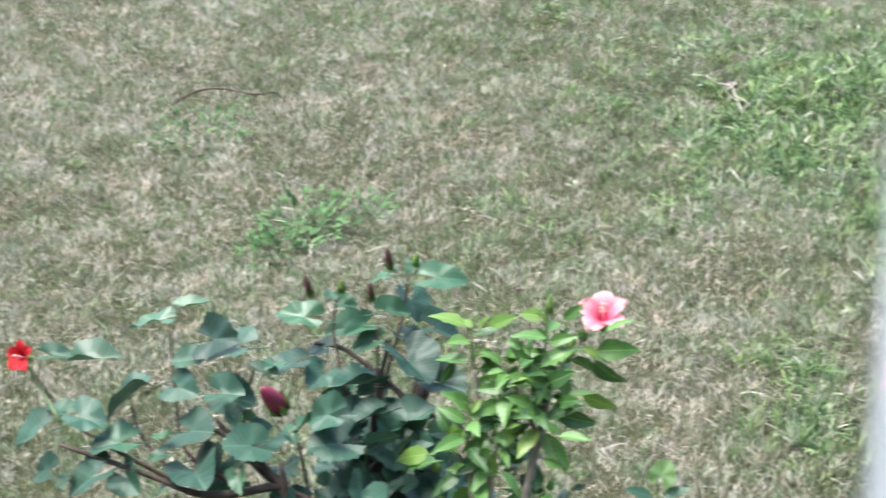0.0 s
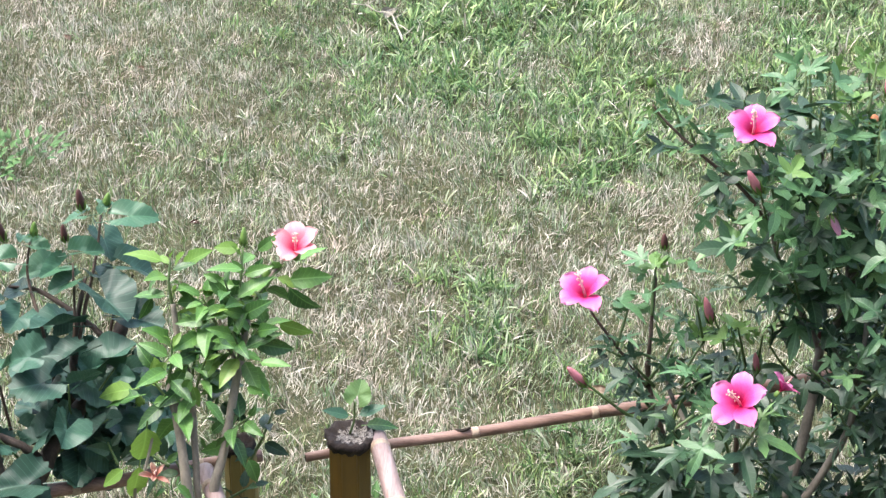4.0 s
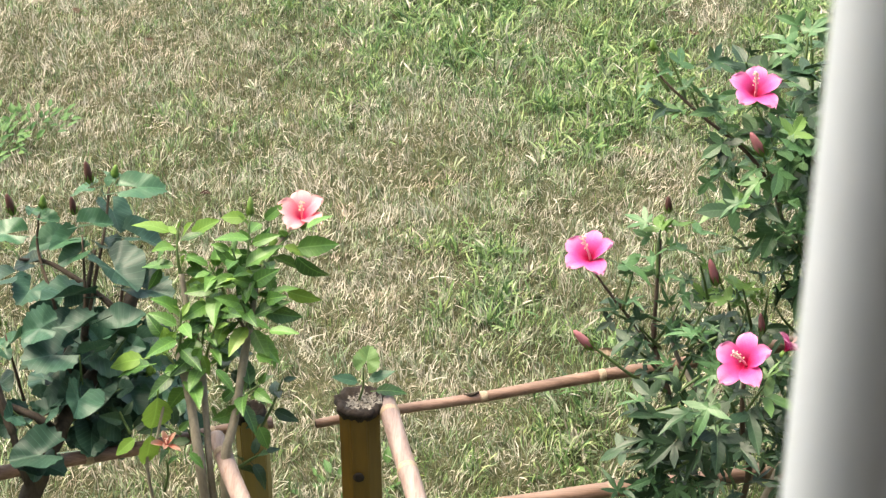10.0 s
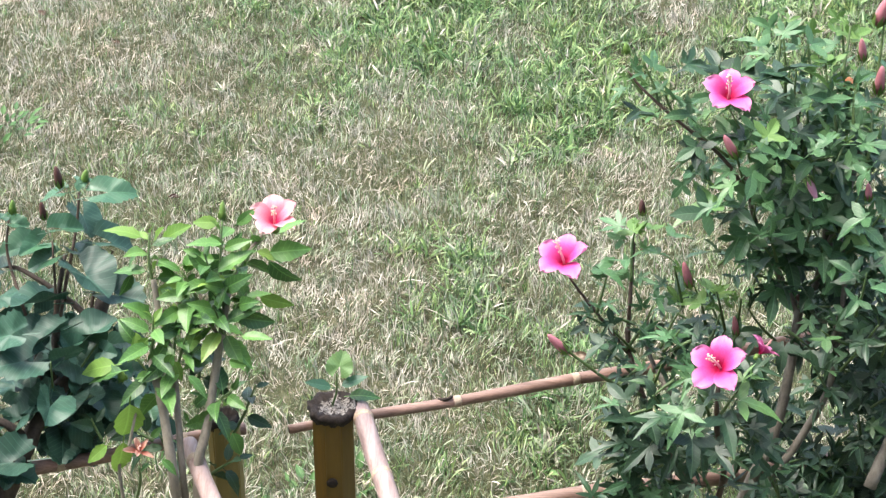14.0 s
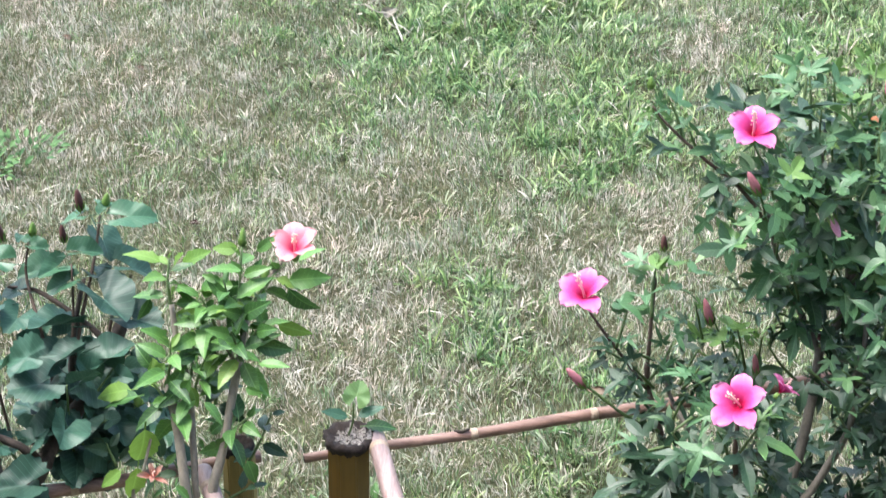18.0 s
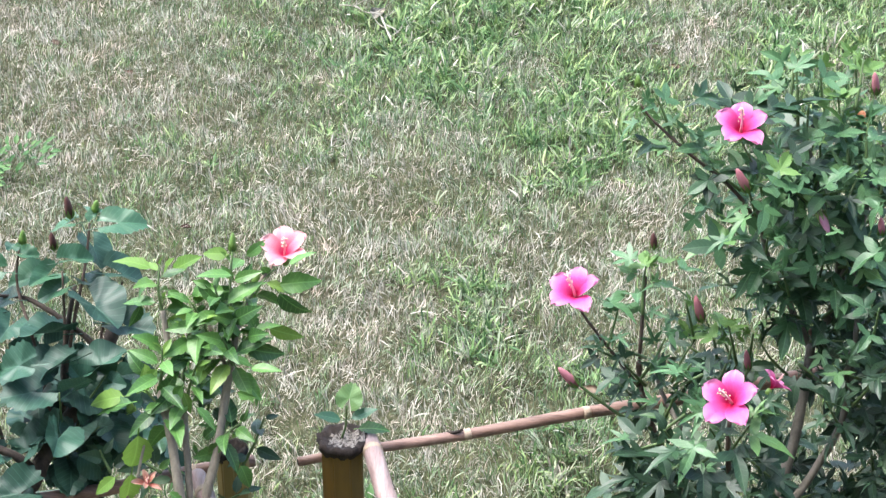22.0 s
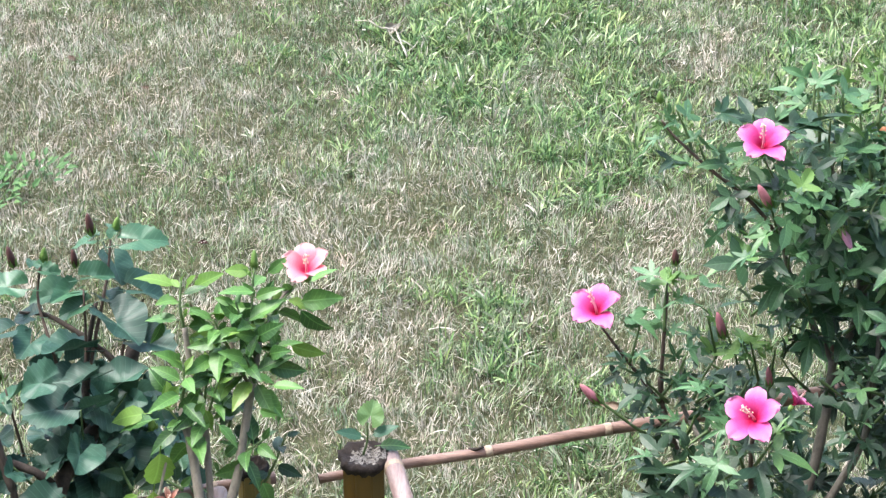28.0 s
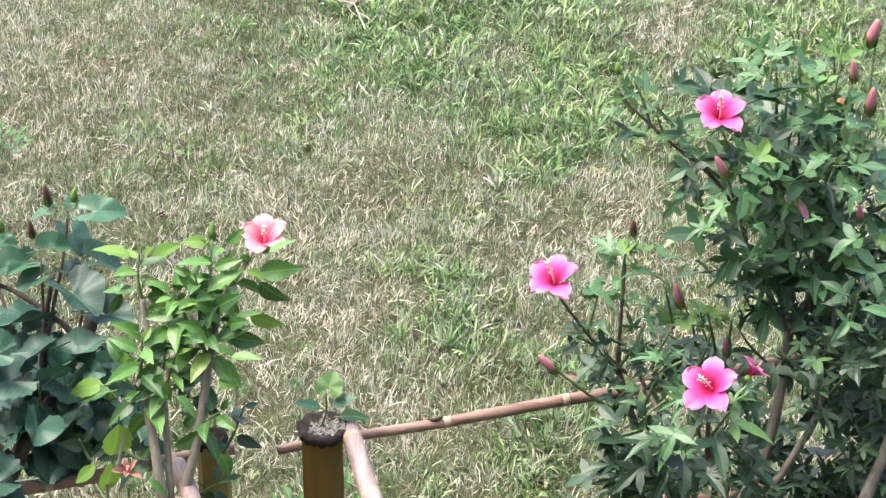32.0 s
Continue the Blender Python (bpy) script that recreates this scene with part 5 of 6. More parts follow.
leaf(bright, "ovate", (-0.365, 2.892, 0.772), (-0.389, 2.895, 0.798), (-0.4, -0.8, 1.0), spin=-0.0, wide=1.20)
leaf(bright, "ovate", (-0.300, 2.916, 0.749), (-0.220, 2.902, 0.759), (0.2, -0.3, 1.0), spin=0.7, wide=1.14)
leaf(bright, "ovate", (-0.292, 2.857, 0.779), (-0.244, 2.845, 0.714), (0.0, -0.7, 0.7), spin=0.8, wide=1.14)
leaf(bright, "ovate", (-0.307, 2.863, 0.789), (-0.330, 2.875, 0.755), (0.2, -0.3, 1.0), spin=0.5, wide=1.02)
leaf(bright, "ovate", (-0.320, 2.906, 0.669), (-0.253, 2.886, 0.648), (-0.1, -0.5, 1.0), spin=0.8, wide=1.04)
leaf(bright, "ovate", (-0.275, 2.890, 0.801), (-0.225, 2.910, 0.825), (0.0, -0.7, 1.0), spin=-0.7, wide=1.20)
leaf(bright, "ovate", (-0.333, 2.901, 0.752), (-0.338, 2.889, 0.702), (-0.3, -0.7, 0.7), spin=-0.5, wide=0.92)
leaf(bright, "ovate", (-0.306, 2.930, 0.754), (-0.322, 2.914, 0.791), (-0.4, -0.3, 1.0), spin=-0.1, wide=1.23)
leaf(bright, "ovate", (-0.413, 2.831, 0.720), (-0.480, 2.819, 0.710), (0.1, -0.4, 1.0), spin=-0.4, wide=1.10)
leaf(bright, "ovate", (-0.357, 2.842, 0.719), (-0.399, 2.822, 0.742), (0.3, -0.8, 1.0), spin=-0.2, wide=1.05)
leaf(bright, "ovate", (-0.349, 2.838, 0.703), (-0.335, 2.826, 0.652), (0.2, -0.7, 0.7), spin=0.2, wide=1.00)
leaf(bright, "ovate", (-0.343, 2.826, 0.706), (-0.306, 2.814, 0.668), (-0.3, -0.7, 0.7), spin=0.7, wide=1.09)
leaf(bright, "ovate", (-0.367, 2.875, 0.700), (-0.322, 2.891, 0.695), (-0.2, -0.6, 1.0), spin=0.8, wide=1.12)
leaf(bright, "ovate", (-0.379, 2.840, 0.699), (-0.366, 2.828, 0.657), (-0.0, -0.7, 0.7), spin=0.9, wide=1.19)
leaf(bright, "ovate", (-0.407, 2.889, 0.671), (-0.456, 2.889, 0.639), (-0.2, -0.6, 1.0), spin=-0.6, wide=1.12)
leaf(bright, "ovate", (-0.442, 2.864, 0.741), (-0.474, 2.887, 0.747), (0.4, -0.5, 1.0), spin=0.8, wide=1.19)
leaf(bright, "ovate", (-0.433, 2.849, 0.741), (-0.461, 2.829, 0.743), (-0.2, -0.4, 1.0), spin=0.1, wide=1.20)
leaf(bright, "ovate_young", (-0.358, 2.849, 0.739), (-0.386, 2.862, 0.724), (0.2, -0.4, 1.0), spin=-0.5, wide=1.14)
leaf(bright, "ovate", (-0.393, 2.871, 0.701), (-0.402, 2.865, 0.747), (0.2, -0.7, 1.0), spin=0.1, wide=1.18)
leaf(bright, "ovate", (-0.413, 2.876, 0.734), (-0.437, 2.885, 0.703), (-0.2, -0.3, 1.0), spin=-0.8, wide=0.97)
leaf(bright, "ovate", (-0.486, 2.821, 0.661), (-0.517, 2.798, 0.725), (0.0, -0.7, 1.0), spin=0.9, wide=1.19)
leaf(bright, "ovate", (-0.478, 2.795, 0.678), (-0.437, 2.810, 0.647), (0.1, -0.4, 1.0), spin=0.5, wide=0.91)
leaf(bright, "ovate", (-0.514, 2.798, 0.631), (-0.552, 2.808, 0.672), (0.3, -0.6, 1.0), spin=-0.6, wide=1.02)
leaf(bright, "ovate_young", (-0.490, 2.799, 0.657), (-0.525, 2.787, 0.604), (0.4, -0.7, 0.7), spin=0.5, wide=0.99)
leaf(bright, "ovate", (-0.475, 2.799, 0.664), (-0.425, 2.800, 0.672), (-0.3, -0.3, 1.0), spin=-0.8, wide=1.20)
leaf(bright, "ovate", (-0.463, 2.775, 0.664), (-0.478, 2.783, 0.616), (0.2, -0.4, 1.0), spin=-0.8, wide=1.10)
leaf(bright, "ovate_young", (-0.452, 2.771, 0.626), (-0.435, 2.759, 0.582), (0.1, -0.7, 0.7), spin=-0.3, wide=1.14)
leaf(bright, "ovate", (-0.457, 2.859, 0.624), (-0.404, 2.872, 0.641), (0.1, -0.4, 1.0), spin=0.9, wide=1.20)
leaf(bright, "ovate", (-0.398, 2.798, 0.636), (-0.437, 2.796, 0.597), (0.1, -0.7, 1.0), spin=0.9, wide=1.05)
leaf(bright, "ovate", (-0.401, 2.819, 0.609), (-0.437, 2.807, 0.566), (-0.0, -0.7, 0.7), spin=-0.8, wide=0.99)
leaf(bright, "ovate", (-0.424, 2.714, 0.634), (-0.385, 2.702, 0.590), (-0.1, -0.7, 0.7), spin=-0.8, wide=1.10)
leaf(bright, "ovate", (-0.337, 2.767, 0.672), (-0.276, 2.745, 0.682), (-0.0, -0.6, 1.0), spin=-0.2, wide=0.94)
leaf(bright, "ovate", (-0.335, 2.818, 0.618), (-0.323, 2.806, 0.566), (0.3, -0.7, 0.7), spin=-0.6, wide=1.10)
leaf(bright, "ovate", (-0.347, 2.807, 0.618), (-0.355, 2.797, 0.582), (-0.1, -0.8, 1.0), spin=0.7, wide=0.90)
leaf(bright, "ovate", (-0.356, 2.750, 0.636), (-0.325, 2.729, 0.630), (0.1, -0.8, 1.0), spin=0.8, wide=1.00)
leaf(bright, "ovate", (-0.366, 2.786, 0.680), (-0.328, 2.791, 0.664), (0.4, -0.4, 1.0), spin=-0.2, wide=1.20)
leaf(bright, "ovate_young", (-0.542, 2.774, 0.610), (-0.622, 2.781, 0.584), (-0.1, -0.8, 1.0), spin=0.0, wide=1.04)
leaf(bright, "ovate", (-0.527, 2.752, 0.613), (-0.606, 2.774, 0.570), (0.4, -0.5, 1.0), spin=0.2, wide=1.11)
leaf(bright, "ovate", (-0.524, 2.769, 0.583), (-0.472, 2.746, 0.600), (-0.3, -0.5, 1.0), spin=0.2, wide=1.08)
leaf(bright, "ovate", (-0.442, 2.740, 0.660), (-0.463, 2.746, 0.612), (0.3, -0.6, 1.0), spin=0.0, wide=1.22)
leaf(bright, "ovate", (-0.428, 2.820, 0.626), (-0.389, 2.811, 0.655), (0.4, -0.6, 1.0), spin=0.4, wide=1.03)
leaf(bright, "ovate_young", (-0.506, 2.812, 0.630), (-0.535, 2.815, 0.649), (-0.2, -0.3, 1.0), spin=-0.4, wide=0.96)
leaf(bright, "ovate_young", (-0.516, 2.690, 0.601), (-0.530, 2.696, 0.492), (0.4, -0.7, 0.7), spin=0.0, wide=1.23)
leaf(bright, "ovate_young", (-0.525, 2.650, 0.549), (-0.542, 2.654, 0.447), (-0.3, -0.7, 0.7), spin=-0.9, wide=1.08)
leaf(bright, "ovate_young", (-0.555, 2.676, 0.514), (-0.597, 2.664, 0.476), (0.2, -0.7, 0.7), spin=0.1, wide=1.03)
leaf(bright, "ovate", (-0.479, 2.720, 0.635), (-0.502, 2.721, 0.612), (-0.2, -0.3, 1.0), spin=0.2, wide=0.88)
leaf(bright, "ovate", (-0.376, 2.747, 0.543), (-0.408, 2.735, 0.505), (-0.3, -0.7, 0.7), spin=-0.8, wide=1.10)
leaf(bright, "ovate", (-0.372, 2.761, 0.527), (-0.345, 2.766, 0.553), (-0.0, -0.5, 1.0), spin=-0.1, wide=1.10)
leaf(bright, "ovate", (-0.381, 2.770, 0.500), (-0.436, 2.751, 0.488), (0.2, -0.7, 1.0), spin=-0.3, wide=1.12)
leaf(bright, "ovate", (-0.422, 2.763, 0.524), (-0.392, 2.753, 0.558), (0.0, -0.6, 1.0), spin=0.4, wide=1.13)
leaf(bright, "ovate", (-0.440, 2.795, 0.534), (-0.403, 2.798, 0.522), (-0.4, -0.7, 1.0), spin=-0.8, wide=0.88)
leaf(bright, "ovate", (-0.411, 2.736, 0.537), (-0.384, 2.753, 0.502), (0.0, -0.8, 1.0), spin=0.8, wide=1.12)
leaf(bright, "ovate", (-0.441, 2.756, 0.522), (-0.428, 2.759, 0.494), (0.2, -0.5, 1.0), spin=-0.1, wide=0.96)
leaf(bright, "ovate", (-0.353, 2.712, 0.517), (-0.333, 2.700, 0.465), (-0.1, -0.7, 0.7), spin=-0.3, wide=1.10)
leaf(bright, "ovate", (-0.470, 2.648, 0.504), (-0.439, 2.639, 0.472), (0.3, -0.8, 1.0), spin=-0.3, wide=1.01)
leaf(bright, "ovate", (-0.486, 2.676, 0.470), (-0.516, 2.674, 0.451), (-0.2, -0.4, 1.0), spin=0.2, wide=1.01)
leaf(bright, "ovate", (-0.507, 2.705, 0.461), (-0.530, 2.704, 0.476), (0.0, -0.6, 1.0), spin=-0.2, wide=0.99)
leaf(bright, "ovate", (-0.475, 2.719, 0.496), (-0.446, 2.724, 0.479), (0.2, -0.8, 1.0), spin=-0.9, wide=1.15)
leaf(bright, "ovate", (-0.505, 2.764, 0.457), (-0.481, 2.777, 0.470), (0.1, -0.8, 1.0), spin=0.4, wide=1.09)
bud(bright, (-0.370, 2.920, 0.810), (-0.368, 2.930, 0.847), CALYX, 0.16, "yellow-green closed bud")
bud(bright, (-0.333, 2.920, 0.740), (-0.328, 2.920, 0.772), CALYX, 0.26, "yellow-green round bud")
bud(bright, (-0.539, 2.760, 0.583), (-0.543, 2.760, 0.607), CALYX, 0.3, "yellow-green round bud")
flower(bright, (-0.281, 2.950, 0.804), (0.03, -0.32, 0.94), 0.094, PETAL_PEACH, 0.1, 0.6, "open peach-pink flower with pale rims", (0.0, -0.05, 0))
flower(bright, (-0.500, 2.640, 0.526), (0.15, -0.5, 0.85), 0.054, PETAL_ORANGE, 0.2, 0.75, "withered orange flower", ragged=1.0)
part("twig", tube(curve_points([(-0.516, 2.660, 0.407), (-0.503, 2.640, 0.460), (-0.501, 2.630, 0.498)], 4), taper(0.003, 0.002), 6), STEM_GREEN, bright)

# ---- pink hibiscus ----
pink = thing("hibiscus_shrub", (0.5, 2.9, 0.0), "large hibiscus with deeply lobed leaves and pink flowers", "shrub", "hibiscus shrubs")
for pts, r0, r1, name, mat in (
    ([(0.49, 2.88, -0.05), (0.589, 2.900, 0.232), (0.643, 2.950, 0.347), (0.669, 3.000, 0.462), (0.683, 3.050, 0.544)], 0.0125, 0.0085, "trunk", BARK_MID),
    ([(0.53, 2.9, -0.05), (0.624, 2.900, 0.232), (0.684, 2.930, 0.329), (0.735, 2.950, 0.445), (0.750, 3.000, 0.588)], 0.009, 0.006, "trunk", BARK_MID),
    ([(0.684, 3.050, 0.537), (0.656, 3.070, 0.582), (0.632, 3.090, 0.632), (0.597, 3.100, 0.700), (0.571, 3.120, 0.797)], 0.008, 0.004, "branch", BARK_MID),
    ([(0.683, 3.050, 0.544), (0.720, 3.080, 0.600), (0.728, 3.100, 0.687), (0.702, 3.140, 0.774), (0.667, 3.180, 0.884)], 0.009, 0.004, "branch", BARK_MID),
    ([(0.725, 3.080, 0.638), (0.753, 3.100, 0.724), (0.781, 3.140, 0.822), (0.807, 3.180, 0.942)], 0.008, 0.004, "branch", BARK_MID),
    ([(0.732, 2.970, 0.508), (0.752, 3.000, 0.613), (0.749, 3.060, 0.699)], 0.006, 0.004, "branch", BARK_MID),
    ([(0.794, 2.800, 0.320), (0.841, 2.850, 0.439), (0.872, 2.900, 0.604), (0.885, 2.950, 0.752)], 0.012, 0.006, "branch", BARK_MID),
    ([(0.47, 2.86, -0.03), (0.469, 2.840, 0.279), (0.415, 2.880, 0.379), (0.384, 2.920, 0.440), (0.361, 2.960, 0.502), (0.356, 2.980, 0.551)], 0.008, 0.005, "stem", STEM_BROWN),
    ([(0.361, 2.960, 0.502), (0.319, 2.970, 0.558), (0.276, 2.980, 0.613), (0.246, 2.990, 0.653)], 0.004, 0.0022, "branch", STEM_BROWN),
    ([(0.357, 2.980, 0.539), (0.360, 3.000, 0.625), (0.366, 3.040, 0.698)], 0.004, 0.003, "branch", STEM_BROWN),
    ([(0.384, 2.920, 0.440), (0.328, 2.900, 0.480), (0.274, 2.900, 0.524), (0.232, 2.900, 0.561)], 0.004, 0.0022, "branch", STEM_GREEN),
    ([(0.47, 2.86, -0.03), (0.528, 2.820, 0.307), (0.506, 2.800, 0.451), (0.501, 2.800, 0.549)], 0.007, 0.004, "stem", STEM_BROWN),
    ([(0.588, 3.100, 0.748), (0.523, 3.100, 0.843), (0.439, 3.120, 0.908), (0.376, 3.140, 0.961), (0.349, 3.150, 0.991)], 0.0042, 0.002, "branch", STEM_BROWN),
    ([(0.430, 2.880, 0.469), (0.394, 2.960, 0.514), (0.394, 3.000, 0.576)], 0.005, 0.003, "branch", BARK_MID),
):
    part(name, tube(curve_points(pts, 6), taper(r0, r1), 9, 0.25, 6), mat, pink, "grey-brown woody stem" if mat is BARK_MID else "")
part("scar", lathe([(0.007, -0.006), (0.0085, 0.001), (0.006, 0.004), (0.002, 0.005)], 9), BUD_DARK, pink, "dark reddish bark scar", Matrix.Translation((0.679, 3.030, 0.584)) @ rise((0, -1, 0.3)))
# large single leaves, the lit-coloured copy where light falls on them
broad_leaf(pink, (0.491, 3.020, 0.782), 0.087, 200, "lobed_lit")
broad_leaf(pink, (0.528, 3.020, 0.820), 0.064, 215, "lobed_lit")
broad_leaf(pink, (0.454, 3.100, 0.926), 0.055, 200, "lobed_lit")
broad_leaf(pink, (0.365, 3.120, 0.921), 0.055, 230, "lobed")
broad_leaf(pink, (0.465, 3.100, 0.988), 0.072, 20, "lobed")
broad_leaf(pink, (0.392, 3.140, 1.007), 0.045, 80, "lobed_lit")
broad_leaf(pink, (0.601, 3.060, 0.969), 0.072, 0, "lobed")
broad_leaf(pink, (0.623, 3.100, 1.011), 0.082, 10, "lobed")
broad_leaf(pink, (0.603, 3.000, 0.900), 0.067, 80, "lobed_lit")
broad_leaf(pink, (0.531, 3.000, 0.877), 0.063, 200, "lobed_lit")
broad_leaf(pink, (0.561, 2.990, 0.860), 0.054, -90, "lobed_lit")
broad_leaf(pink, (0.585, 2.980, 0.745), 0.082, 60, "lobed_lit")
broad_leaf(pink, (0.565, 2.980, 0.686), 0.055, -100, "lobed")
broad_leaf(pink, (0.547, 2.980, 0.656), 0.042, -90, "lobed")
broad_leaf(pink, (0.677, 3.000, 0.901), 0.055, 30, "lobed_lit")
broad_leaf(pink, (0.689, 3.000, 0.929), 0.045, 60, "lobed_lit")
broad_leaf(pink, (0.746, 2.970, 0.770), 0.087, 10, "lobed_lit")
broad_leaf(pink, (0.761, 2.970, 0.810), 0.050, 100, "lobed_lit")
broad_leaf(pink, (0.711, 3.000, 0.769), 0.074, -40, "lobed")
broad_leaf(pink, (0.657, 3.060, 0.908), 0.064, -20, "lobed")
broad_leaf(pink, (0.476, 3.040, 0.872), 0.054, -100, "lobed")
broad_leaf(pink, (0.494, 3.040, 0.906), 0.054, 200, "lobed_lit")
broad_leaf(pink, (0.699, 3.100, 0.955), 0.064, 10, "lobed_lit")
broad_leaf(pink, (0.760, 3.060, 0.965), 0.06, 0, "lobed_lit")
broad_leaf(pink, (0.733, 3.120, 1.035), 0.055, 60, "lobed_young")
broad_leaf(pink, (0.709, 3.140, 1.014), 0.046, 90, "lobed_young")
broad_leaf(pink, (0.635, 3.200, 1.041), 0.056, 40, "lobed_lit")
broad_leaf(pink, (0.625, 3.220, 1.077), 0.033, 90, "lobed_young")
broad_leaf(pink, (0.667, 3.120, 1.001), 0.064, 0, "lobed_lit")
broad_leaf(pink, (0.772, 3.100, 1.012), 0.055, 40, "lobed_young")
broad_leaf(pink, (0.764, 3.020, 0.907), 0.064, -10, "lobed_lit")
broad_leaf(pink, (0.653, 3.020, 0.781), 0.064, -60, "lobed")
broad_leaf(pink, (0.615, 3.030, 0.775), 0.055, 220, "lobed")
broad_leaf(pink, (0.589, 3.020, 0.929), 0.054, 60, "lobed_young")
broad_leaf(pink, (0.680, 3.160, 1.038), 0.055, 30, "lobed_lit")
broad_leaf(pink, (0.583, 3.180, 1.028), 0.055, 150, "lobed_lit")
broad_leaf(pink, (0.365, 3.040, 0.720), 0.052, 90, "lobed_young")
broad_leaf(pink, (0.332, 3.030, 0.737), 0.055, 140, "lobed_lit")
broad_leaf(pink, (0.400, 3.040, 0.726), 0.046, 40, "lobed_young")
broad_leaf(pink, (0.306, 2.980, 0.672), 0.064, -30, "lobed_lit")
broad_leaf(pink, (0.409, 3.000, 0.684), 0.064, 20, "lobed_lit")
broad_leaf(pink, (0.444, 3.000, 0.697), 0.055, 20, "lobed_lit")
broad_leaf(pink, (0.278, 2.960, 0.594), 0.046, 180, "lobed_lit")
broad_leaf(pink, (0.385, 2.940, 0.565), 0.055, -20, "lobed_lit")
broad_leaf(pink, (0.412, 2.980, 0.612), 0.055, 10, "lobed_lit")
broad_leaf(pink, (0.301, 2.900, 0.561), 0.050, 210, "lobed")
broad_leaf(pink, (0.434, 2.920, 0.566), 0.064, -30, "lobed_lit")
broad_leaf(pink, (0.459, 3.000, 0.624), 0.046, 60, "lobed_young")
broad_leaf(pink, (0.504, 3.020, 0.612), 0.047, 90, "lobed_young")
broad_leaf(pink, (0.483, 3.000, 0.588), 0.052, 150, "lobed_young")
broad_leaf(pink, (0.532, 2.980, 0.589), 0.052, 60, "lobed_young")
broad_leaf(pink, (0.460, 2.740, 0.553), 0.084, 250, "lobed_lit")
broad_leaf(pink, (0.394, 2.740, 0.516), 0.080, 215, "lobed")
broad_leaf(pink, (0.431, 2.730, 0.530), 0.071, 240, "lobed_lit")
broad_leaf(pink, (0.547, 2.760, 0.539), 0.085, -10, "lobed_lit")
broad_leaf(pink, (0.525, 2.760, 0.569), 0.053, 30, "lobed_lit")
broad_leaf(pink, (0.508, 2.740, 0.505), 0.080, -80, "lobed")
broad_leaf(pink, (0.346, 2.780, 0.480), 0.072, 200, "lobed")
broad_leaf(pink, (0.326, 2.760, 0.446), 0.072, 190, "lobed")
broad_leaf(pink, (0.374, 2.740, 0.449), 0.072, 220, "lobed")
broad_leaf(pink, (0.449, 2.720, 0.477), 0.071, -90, "lobed")
broad_leaf(pink, (0.404, 2.850, 0.613), 0.059, 160, "lobed_lit")
broad_leaf(pink, (0.442, 2.800, 0.558), 0.045, 200, "lobed_lit")
broad_leaf(pink, (0.316, 2.800, 0.502), 0.054, 190, "lobed_lit")
broad_leaf(pink, (0.564, 2.820, 0.551), 0.054, 30, "lobed_lit")
broad_leaf(pink, (0.496, 2.700, 0.468), 0.062, -60, "lobed")
broad_leaf(pink, (0.586, 2.760, 0.435), 0.055, -30, "lobed")
broad_leaf(pink, (0.287, 2.760, 0.421), 0.054, 180, "lobed")
# crown, from the top down
shoot(pink, (0.643, 3.180, 0.919), (0.632, 3.250, 1.063), "lobed", 5, 0.07, young=3)
shoot(pink, (0.580, 3.120, 0.821), (0.536, 3.140, 0.921), "lobed", 6, 0.085, young=1)
shoot(pink, (0.570, 3.100, 0.772), (0.539, 3.080, 0.871), "lobed", 6, 0.08, young=2)
shoot(pink, (0.667, 3.170, 0.865), (0.662, 3.200, 0.967), "lobed", 7, 0.085, young=0)
shoot(pink, (0.691, 3.140, 0.786), (0.636, 3.120, 0.891), "lobed", 7, 0.09, young=0)
shoot(pink, (0.689, 3.120, 0.773), (0.612, 3.060, 0.876), "lobed", 6, 0.085, young=0)
shoot(pink, (0.745, 3.120, 0.833), (0.774, 3.180, 0.999), "lobed", 7, 0.07, young=4)
shoot(pink, (0.729, 3.140, 0.822), (0.749, 3.200, 0.932), "lobed", 7, 0.08, young=3)
shoot(pink, (0.781, 3.140, 0.822), (0.820, 3.160, 0.929), "lobed", 7, 0.08, young=2)
shoot(pink, (0.807, 3.180, 0.942), (0.817, 3.220, 1.060), "lobed", 6, 0.065, young=4)
shoot(pink, (0.711, 3.100, 0.724), (0.682, 3.060, 0.841), "lobed", 7, 0.085, young=1)
shoot(pink, (0.595, 3.080, 0.699), (0.519, 3.040, 0.794), "lobed", 6, 0.095, young=1)
shoot(pink, (0.597, 3.080, 0.675), (0.578, 3.020, 0.793), "lobed", 7, 0.085, young=0)
shoot(pink, (0.640, 3.060, 0.625), (0.600, 3.000, 0.746), "lobed", 6, 0.085, young=0)
shoot(pink, (0.729, 3.060, 0.687), (0.761, 3.020, 0.805), "lobed", 7, 0.095, young=2)
shoot(pink, (0.749, 3.040, 0.662), (0.800, 3.000, 0.781), "lobed", 7, 0.09, young=1)
shoot(pink, (0.722, 3.060, 0.650), (0.673, 3.020, 0.758), "lobed", 6, 0.085, young=0)
shoot(pink, (0.534, 3.100, 0.843), (0.476, 3.080, 0.900), "lobed", 5, 0.075, young=0)
shoot(pink, (0.439, 3.120, 0.908), (0.415, 3.120, 0.960), "lobed", 4, 0.07, young=0)
shoot(pink, (0.376, 3.140, 0.950), (0.346, 3.150, 0.991), "lobed", 4, 0.055, young=3)
shoot(pink, (0.491, 3.100, 0.855), (0.458, 3.060, 0.818), "lobed", 4, 0.06, young=0)
shoot(pink, (0.718, 3.160, 0.859), (0.715, 3.220, 0.992), "lobed", 7, 0.07, young=4)
shoot(pink, (0.768, 3.160, 0.882), (0.744, 3.240, 1.051), "lobed", 7, 0.065, young=5)
